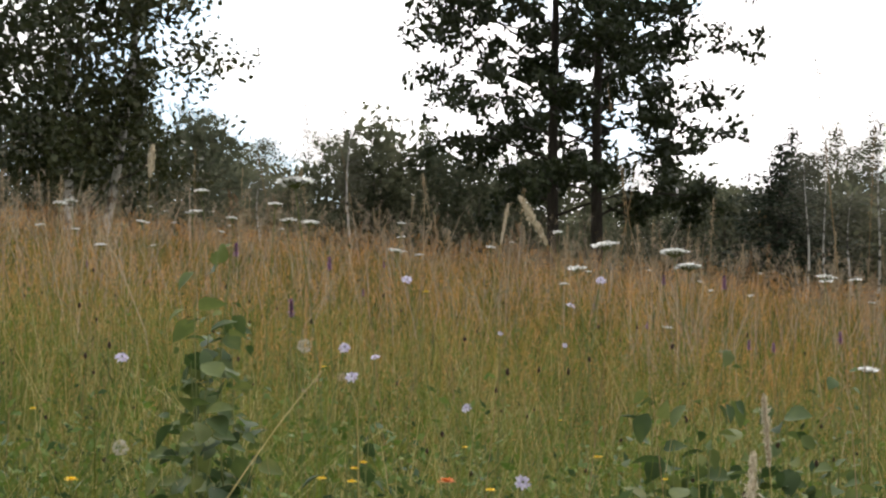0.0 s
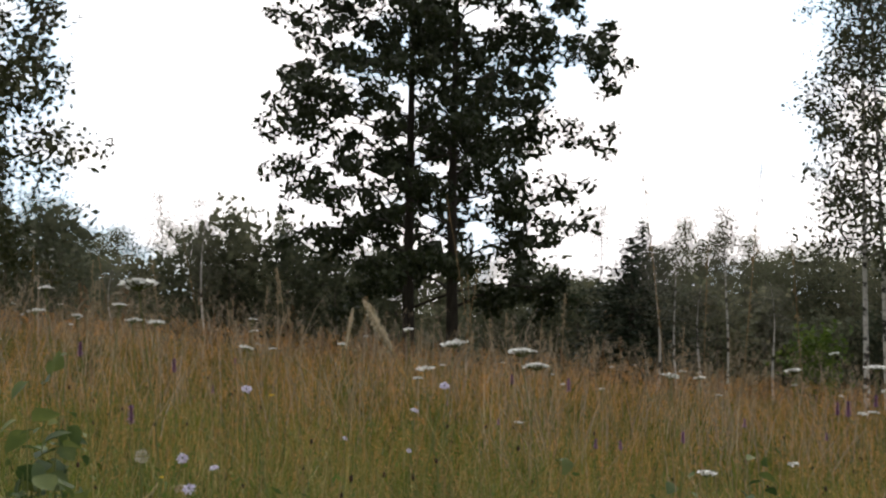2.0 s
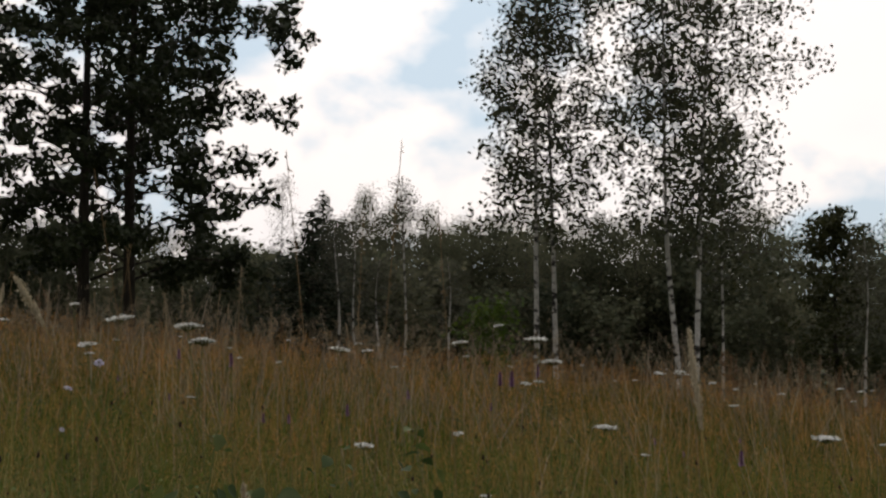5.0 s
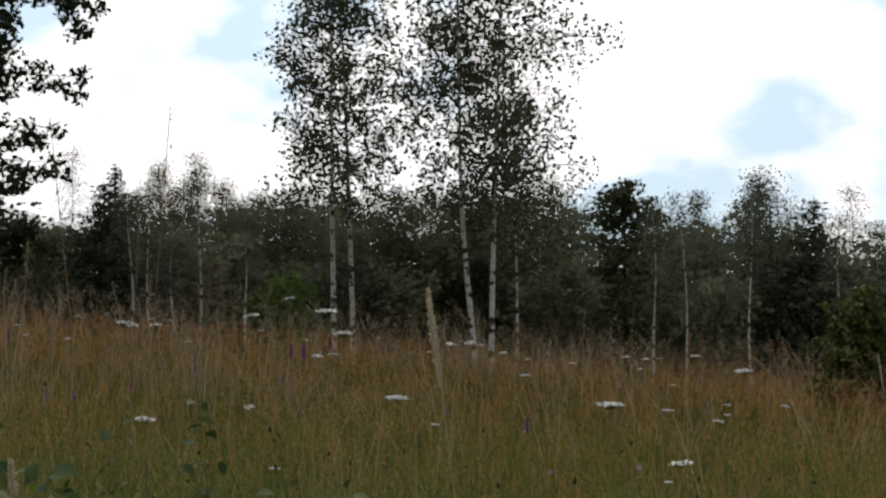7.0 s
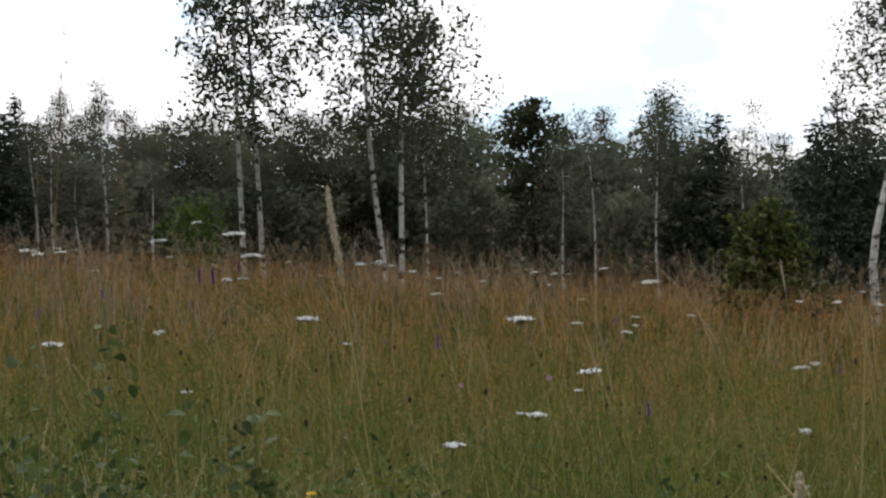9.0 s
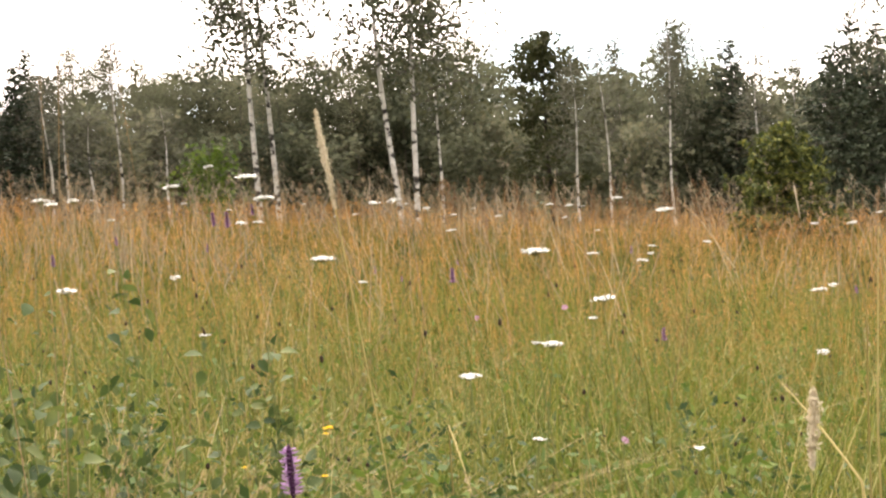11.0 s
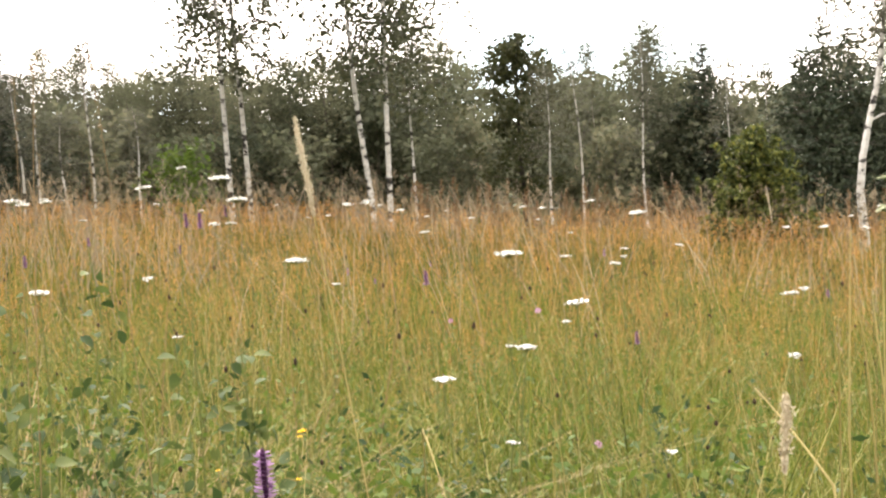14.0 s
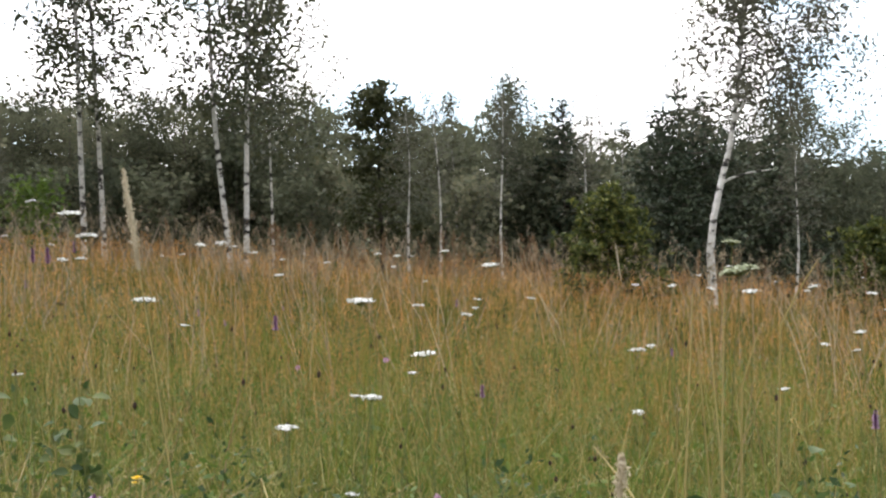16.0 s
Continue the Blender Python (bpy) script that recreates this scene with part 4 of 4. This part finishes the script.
TALL = [
    (-6.16, 2.19, 1.41), (9.24, 2.99, 1.27), (3.96, 3.39, 1.35), (6.95, 2.99, 1.27), (-6.68, 3.49, 1.33), (-18.09, 1.69, 1.43),
    (-13.74, 1.69, 1.41), (-7.25, 2.59, 1.32), (-3.09, 2.49, 1.25), (-49.66, 3.06, 1.166), (-50.51, 3.36, 1.166), (-46.42, 3.05, 1.086),
    (-47.62, 3.05, 1.056), (-18.9, 2.19, 1.4), (-15.83, 2.58, 1.42),
]
SAPLINGS = [
    (7.47, 2.5, 1.15), (9.13, 2.4, 1.04), (-11.02, 2.4, 1.1), (-7.72, 2.49, 0.99), (-13.6, 2.39, 1.02), (-16.81, 3.19, 1.11),
    (-14.5, 2.8, 1.06), (-22.5, 2.7, 0.96), (-22.9, 2.75, 0.94), (-23.9, 2.6, 0.885), (-49.39, 2.62, 0.865), (8.3, 2.6, 1.02),
    (-9.4, 2.45, 0.92), (-12.6, 2.5, 1), (-21.3, 2.7, 0.99),
]


STEMS = {}      # the stem that carries a plant's leaves


def stem_line(height, sway, n=5, az=None):
    t = np.linspace(0, 1, n)
    az = rng.uniform(0, 6.283) if az is None else az
    bow = sway * height * t ** 2
    return np.stack([np.cos(az) * (bow - bow[-1]), np.sin(az) * (bow - bow[-1]), height * t], 1)


def plant(name, yaw, dist, label, category, group):
    return thing(name, polar(yaw, dist), label, category, group)


def add_stem(parent, height, radius, mat, sway=0.08):
    line = stem_line(height, sway)
    got = Soup()
    got.add(*tube(line, np.linspace(radius, radius * 0.6, len(line)), 4))
    STEMS[parent.name] = part_of("stem", got.mesh("stem", mat, True), parent)
    return line


def small_leaves(parent, line, count, size, mat):
    """Narrow leaves along the stem, each its own part."""
    for k in range(count):
        p = along_line(line, 0.25 + 0.5 * (k + rng.random()) / count)
        az = rng.uniform(0, 6.283)
        d = np.array([math.cos(az), math.sin(az), 0.5])
        w = np.array([-math.sin(az), math.cos(az), 0]) * size * 0.13
        m = p + d * size * 0.5
        e = p + d * size + np.array([0, 0, -size * 0.35])
        part_of("leaf", mesh_of("leaf", [p, m - w, e, m + w, m + np.array([0, 0, -0.002])], [(0, 1, 4, 4), (0, 4, 3, 3), (1, 2, 4, 4), (4, 2, 3, 3)], mat), STEMS[parent.name])


def umbel(yaw, dist, height, width, florets=M_WHITE):
    """A white umbel: stem, spreading rays and a domed plate of tiny florets."""
    w = width / 200
    big = width > 7.5
    it = plant("wild_carrot" if big else "yarrow", yaw, dist, "half-open greenish umbel with bare rays on a tall stem" if florets is M_BUD else "broad flat white umbel on a tall green stem" if big else "small white flower plate on a thin green stem", "wildflower", "white umbels in the meadow")
    line = stem_line(height - w * 0.55, 0.08)
    top = line[-1]
    got = Soup()
    got.add(*tube(line, np.linspace(0.0022, 0.0014, len(line)), 6))
    pts = []
    tilt = rng.normal(size=2) * 0.10
    heads = 15 if big else 9
    for k in range(heads):
        r = w * 0.82 * math.sqrt((k + 0.4) / heads)
        a = k * 2.39996
        c = top + np.array([math.cos(a) * r, math.sin(a) * r, w * 0.5 - 0.25 * r * r / w + (math.cos(a) * tilt[0] + math.sin(a) * tilt[1]) * r])
        got.add(*tube(np.stack([top, top + (c - top) * np.array([0.62, 0.62, 0.46]), c]), (0.0010, 0.0009 + 0.012 * w, 0.0009 + 0.05 * w), 3))
        n = 14 if big else 11
        q = rng.normal(size=(n, 3)) * np.array([1, 1, 0.30]) * w * 0.16
        pts.append(c + q)
    STEMS[it.name] = part_of("stem", got.mesh("stem", M_STEM, True), it)
    pts = np.concatenate(pts)
    s = w * 0.24 * rng.uniform(0.7, 1.3, len(pts))[:, None]
    a = rng.uniform(0, 6.283, len(pts))
    u = np.stack([np.cos(a), np.sin(a), rng.normal(size=len(pts)) * 0.35], 1) * s * 0.6
    x = np.stack([-np.sin(a), np.cos(a), rng.normal(size=len(pts)) * 0.35], 1) * s * 0.6
    v = np.stack([pts - u, pts + x, pts + u, pts - x], 1).reshape(-1, 3)
    part_of("flower_head", mesh_of("flower_head", v, np.arange(len(v)).reshape(-1, 4), florets), it)
    small_leaves(it, line, 3, 0.07, M_HERB)
    return it


for rows in (UMBELS_ONE, UMBELS_TWO, UMBELS_THREE):
    for row in rows:
        umbel(*row)
umbel(-46.5, 4.05, 1.145, 9.4, M_BUD)
umbel(-46.2, 4.2, 1.215, 5.0, M_BUD)
for i in range(64):
    umbel(rng.uniform(-58, 20), 8 + 20 * rng.random() ** 0.9, rng.uniform(0.68, 0.98), rng.uniform(5, 9))


def petal_ring(centre, count, inner, outer, wide, lift):
    """Flat petals round a centre."""
    v = []
    for k in range(count):
        a = k / count * 6.283 + rng.uniform(-0.15, 0.15)
        d, w = np.array([math.cos(a), math.sin(a), lift + rng.uniform(-0.15, 0.15)]), np.array([-math.sin(a), math.cos(a), 0]) * wide
        o = outer * rng.uniform(0.85, 1.1)
        v += [centre + d * inner, centre + d * o * 0.7 - w, centre + d * o, centre + d * o * 0.7 + w]
    return np.array(v), np.arange(len(v)).reshape(-1, 4)


def scabious(yaw, dist, height, width):
    w = width / 230
    pale = yaw > -28
    it = plant("field_scabious" if pale else "red_clover", yaw, dist, "pale lilac scabious flower on a thin stem" if pale else "dull pink clover head on a thin stem", "wildflower", "lilac and pink flowers in the meadow")
    line = add_stem(it, height - 0.004, 0.0015, M_STEM, 0.12)
    head = Soup()
    turn = np.array(pose(0, 0, 0, rng.uniform(15, 70), rng.uniform(-35, 35), 0).to_3x3())
    for n, out, lift in ((9, 0.92, -0.08), (8, 0.66, 0.25), (6, 0.42, 0.6)):
        v, f = petal_ring(np.zeros(3), n, w * 0.12, w * out * rng.uniform(0.85, 1.1), w * 0.20, lift)
        head.add(v @ turn.T + line[-1], f)
    cup = Soup()
    cup.add(*tube(line[-1] + np.array([(0, 0, -0.20), (0, 0, -0.05), (0, 0, 0.12)]) @ turn.T * w, np.array([0.10, 0.30, 0.22]) * w, 7))
    part_of("flower_cup", cup.mesh("flower_cup", M_STEM, True), it)
    part_of("flower_head", head.mesh("flower_head", M_LILAC if pale else M_PINK), it)
    small_leaves(it, line, 2, 0.06, M_HERB)


for row in SCABIOUS:
    scabious(*row)


def betony(yaw, dist, height, width):
    w = width / 200
    it = plant("betony", yaw, dist, "purple betony flower spike on an upright stem", "wildflower", "purple flower spikes in the meadow")
    line = add_stem(it, height, 0.0016, M_STEM, 0.04)
    head = Soup()
    tall = w * 3.7
    for k in range(11):
        at = line[-1] + np.array([0, 0, -tall * 0.5 + tall * k / 11 * 0.96])
        head.add(*petal_ring(at, 8, w * 0.15, w * (1.05 - 0.45 * k / 11) * rng.uniform(0.8, 1.1), w * 0.26, 0.35))
    part_of("flower_spike", head.mesh("flower_spike", M_PURPLE), it)
    core = Soup()
    core.add(*tube([line[-1] + np.array([0, 0, tall * q]) for q in (-0.56, -0.4, 0.0, 0.38, 0.5)], (w * 0.1, w * 0.2, w * 0.25, w * 0.2, w * 0.08), 7))
    part_of("calyx_core", core.mesh("calyx_core", M_CALYX, True), it, "dark purple calyces")
    small_leaves(it, line, 4, 0.06, M_HERB)


for row in BETONY:
    betony(*row)
for i in range(18):
    betony(rng.uniform(-58, 18), rng.uniform(4.5, 11), rng.uniform(0.74, 0.92), rng.uniform(1.3, 2.2))


def hawkbit(yaw, dist, height, width, petals=M_YELLOW, label="small bright yellow flower on a bare stem"):
    w = width / 200
    it = plant("hawkbit", yaw, dist, label, "wildflower", "yellow flowers in the meadow")
    line = add_stem(it, height, 0.0012, M_STEM, 0.1)
    head = Soup()
    for n, out, lift in ((14, 1.0, 0.15), (11, 0.75, 0.45), (7, 0.45, 0.9)):
        head.add(*petal_ring(line[-1], n, w * 0.1, w * out, w * 0.16, lift))
    part_of("flower_head", head.mesh("flower_head", petals), it)


for row in YELLOW:
    hawkbit(*row)
hawkbit(-0.13, 2.1, 0.83, 3.0, M_ORANGE, "orange-red flower head on a bare stem")
hawkbit(-12.42, 2.15, 0.82, 2.6, M_RUST, "withered rust-brown flower head on a bare stem")


def seed_clock(yaw, dist, height, width):
    it = plant("dandelion_clock", yaw, dist, "round pale fluffy seed head on a stem", "wildflower", "fluffy seed heads")
    line = add_stem(it, height, 0.0014, M_STEM)
    d = rng.normal(size=(320, 3))
    d /= np.linalg.norm(d, axis=1)[:, None]
    part_of("seed_head", mesh_of("seed_head", *leaf_quads(line[-1] + d * (width / 200 * rng.uniform(0.45, 1.0, 320) ** 0.5)[:, None], 0.0026), M_FLUFF), it)


for row in CLOCKS:
    seed_clock(*row)


def grass_spike(yaw, dist, height, length, thick=8.0, sway=0.10, az=None):
    """A tall grass with one dense, tapering beige head: length in centimetres, thickness in millimetres."""
    it = plant("reed_grass", yaw, dist, "tall reed grass with a dense beige head", "grass", "reed grasses")
    line = stem_line(height, sway, 21, radians(az) if az else None)
    got = Soup()
    got.add(*tube(line, np.linspace(0.0013, 0.0006, len(line)) * min(1, dist / 1.4), 4))
    STEMS[it.name] = part_of("stem", got.mesh("stem", M_STRAW, True), it)
    r = thick / 2000
    u = np.linspace(0, 1, 9)
    core = np.array([along_line(line, 1 - w * length / 100 / height) for w in u])
    head = Soup()
    head.add(*tube(core, r * (0.06 + (0.62 if thick < 6 else 0.3) * np.sin(np.pi * (0.03 + 0.90 * u ** 0.7))), 8))
    n = 700
    u = rng.random(n)
    at = np.stack([np.interp(1 - u * length / 100 / height, np.linspace(0, 1, len(line)), line[:, c]) for c in range(3)], 1)
    at += rng.normal(size=(n, 3)) * (r * (0.1 + 0.62 * np.sin(np.pi * (0.03 + 0.90 * u ** 0.7))))[:, None] * np.array([0.8, 0.8, 1])
    head.add(*leaf_quads(at, max(0.0022, r * 1.1), -1.6, 0.34))
    part_of("grass_head", head.mesh("grass_head", M_BEIGE), it)
    if dist > 1:
        small_leaves(it, line, 3, 0.16, M_STRAW)


for row in SPIKES:
    grass_spike(*row)


def tall_grass(yaw, dist, height):
    """A lone tall grass whose sparse spikelets stand over the meadow."""
    it = plant("tall_grass", yaw, dist, "single tall dry grass stem with sparse spikelets", "grass", "tall single grasses")
    line = stem_line(height, 0.10, 8)
    got = Soup()
    got.add(*tube(line, np.linspace(0.0010, 0.0004, 8), 4))
    part_of("stem", got.mesh("stem", M_WEED, True), it)
    u = rng.uniform(0.88, 1.0, 26)
    at = np.stack([np.interp(u, np.linspace(0, 1, 8), line[:, c]) for c in range(3)], 1) + rng.normal(size=(26, 3)) * 0.0022
    part_of("grass_head", mesh_of("grass_head", *leaf_quads(at, 0.007, -2.5, 0.25), M_WEED), it)


for row in TALL:
    tall_grass(*row)

# leafy saplings; every leaf is a piece of its own
def leaf_mesh(k):
    v, f = [], []
    n = 5
    for i in range(n + 1):
        t = i / n
        half = 0.36 * math.sin(math.pi * t ** (0.75 + 0.1 * k)) ** 0.9 + (0.004 if i in (0, n) else 0)
        sag = -0.22 * t * t
        v += [(-half, t, sag + half * 0.35), (0, t, sag), (half, t, sag + half * 0.35)]
    for i in range(n):
        a = 3 * i
        f += [(a, a + 1, a + 4, a + 3), (a + 1, a + 2, a + 5, a + 4)]
    return mesh_of("leaf", v, f, M_SAPLING, True)


LEAVES = [leaf_mesh(k) for k in range(3)]


def sapling(yaw, dist, height, leaves=260):
    it = plant("aspen_sapling", yaw, dist, "leafy young aspen shoot with blue-green leaves", "sapling", "saplings in the meadow")
    spread = 0.055 if yaw > 0 else 0.034
    for k in range(5):
        line = bent((rng.uniform(-0.03, 0.03), rng.uniform(-0.03, 0.03), -0.02), (rng.normal() * spread * (0.4 + k), rng.normal() * spread * (0.4 + k), height * (0.97, 0.88, 0.8, 0.7, 0.6)[k]), 0.02, 7)
        got = Soup()
        got.add(*tube(line, np.linspace(0.0032, 0.0010, 7), 5))
        shoot = part_of("stem", got.mesh("stem", M_STEM, True), it)
        for i in range(leaves // 5):
            p = along_line(line, 0.42 + 0.57 * (i + rng.random()) / (leaves // 5)) + rng.normal(size=3) * 0.022
            ob = part_of("leaf", LEAVES[rng.integers(3)], shoot)
            size = rng.uniform(0.014, 0.052) * (1.0 if yaw > -12 else 0.75)
            ob.matrix_local = Matrix.Translation(p) @ pose(0, 0, 0, rng.uniform(-75, 35), rng.uniform(-45, 45), rng.uniform(0, 360)) @ Matrix.Translation((0, 0.015, 0)) @ Matrix.Diagonal((size, size, size, 1))


for row in SAPLINGS:
    sapling(*row, leaves=250 if row[0] > -12 else 130)
undergrowth = []
for yaw, dist, height in SAPLINGS:
    x, y, z = polar(yaw, dist)
    n = 1000
    q = rng.normal(size=(n, 3)) * np.array([0.16, 0.16, 0])
    q[:, 2] = height * rng.uniform(0.2, 0.6, n) * np.exp(-(q[:, 0] ** 2 + q[:, 1] ** 2) / 0.12)
    undergrowth.append(q + np.array([x, y, z]))
stuff("leafy_undergrowth", leaf_quads(np.concatenate(undergrowth), 0.030, 0.3, 0.5), M_SPRIG, "leafy dark green undergrowth round the saplings", "herbs")


def knapweed():
    it = thing("knapweed", (0, 0, 0), "dark brown seed head on a thin dry stem", "wildflower", "dark seed heads")
    got = Soup()
    got.add(*tube([(0.03, 0, 0), (0.02, 0.01, 0.4), (0, 0, 0.8)], (0.0013, 0.0011, 0.0008), 4))
    part_of("stem", got.mesh("stem", M_STEM, True), it)
    head = Soup()
    head.add(*tube([(0, 0, 0.796), (0, 0, 0.800), (0, 0.001, 0.805), (0, 0, 0.809)], (0.0012, 0.0042, 0.0036, 0.0014), 7))
    part_of("seed_head", head.mesh("seed_head", M_SEED, True), it)
    return it


# scattered dark seed heads
weed = knapweed()
weed.matrix_world = Matrix.Translation(polar(-2, 3.4))
for i in range(300):
    d = 2.6 + 7 * rng.random() ** 1.1
    x, y, z = polar(rng.uniform(-58, 18), d)
    g = rng.uniform(0.7, 1.15)
    copy_thing(weed, Matrix.Translation((x, y, z)) @ pose(0, 0, 0, rng.uniform(-7, 7), rng.uniform(-7, 7), rng.uniform(0, 360)) @ Matrix.Diagonal((1, 1, g, 1)))


# pale dry stems that lean across the green: lower end, then upper end, as bearing, distance, height
LEANING = [
    (8.09, 2.17, 0.76, 4.53, 2.29, 0.94),
    (3.22, 2.39, 0.88, 3.9, 2.34, 0.93),
    (-48.45, 3.05, 1.03, -49.8, 3.06, 1.16),
    (-44.72, 2.39, 0.71, -41.93, 2.61, 0.83),
    (-46.95, 3.13, 0.9, -47.75, 3.14, 1.03),
    (-29.67, 2.48, 0.79, -30.57, 2.26, 0.72),
    (-44.9, 3.0, 0.70, -45.3, 3.1, 1.08), (-45.6, 3.25, 0.70, -45.35, 3.2, 0.98), (-44.6, 2.9, 0.65, -44.9, 2.8, 0.93),
    (-46.0, 3.4, 0.70, -46.2, 3.5, 1.10), (-46.3, 3.0, 0.70, -45.9, 3.1, 0.97),
]


def leaning_stem(yaw_a, dist_a, low, yaw_b, dist_b, high):
    """One dry grass stem, bowed between its foot in the sward and its drooping tip."""
    a, b = np.array(polar(yaw_a, dist_a)), np.array(polar(yaw_b, dist_b))
    it = thing("dry_grass_stem", tuple(a), "pale dry grass stem leaning across the green sward", "grass", "leaning dry stems")
    foot, mid, tip = np.array([0, 0, low]), (b - a) * 0.5 + np.array([0, 0, (low + high) * 0.5 + 0.012]), b - a + np.array([0, 0, high])
    root = foot - (tip - foot) * 0.6
    root[2] = -0.02
    t = np.linspace(0, 1, 7)[:, None]
    line = np.concatenate([[root, (root + foot) / 2], (1 - t) ** 2 * foot + 2 * t * (1 - t) * mid + t * t * tip])
    got = Soup()
    got.add(*tube(line, np.linspace(0.0016, 0.0008, len(line)) * (1.7 if yaw_a < -44 else 1), 4))
    part_of("stem", got.mesh("stem", M_STRAW, True), it)
    u = rng.uniform(0.82, 1.0, 40)
    at = np.stack([np.interp(u, np.linspace(0, 1, len(line)), line[:, c]) for c in range(3)], 1) + rng.normal(size=(40, 3)) * 0.003
    part_of("grass_head", mesh_of("grass_head", *leaf_quads(at, 0.007, -1.0, 0.25), M_STALK), it)


for row in LEANING:
    leaning_stem(*row)
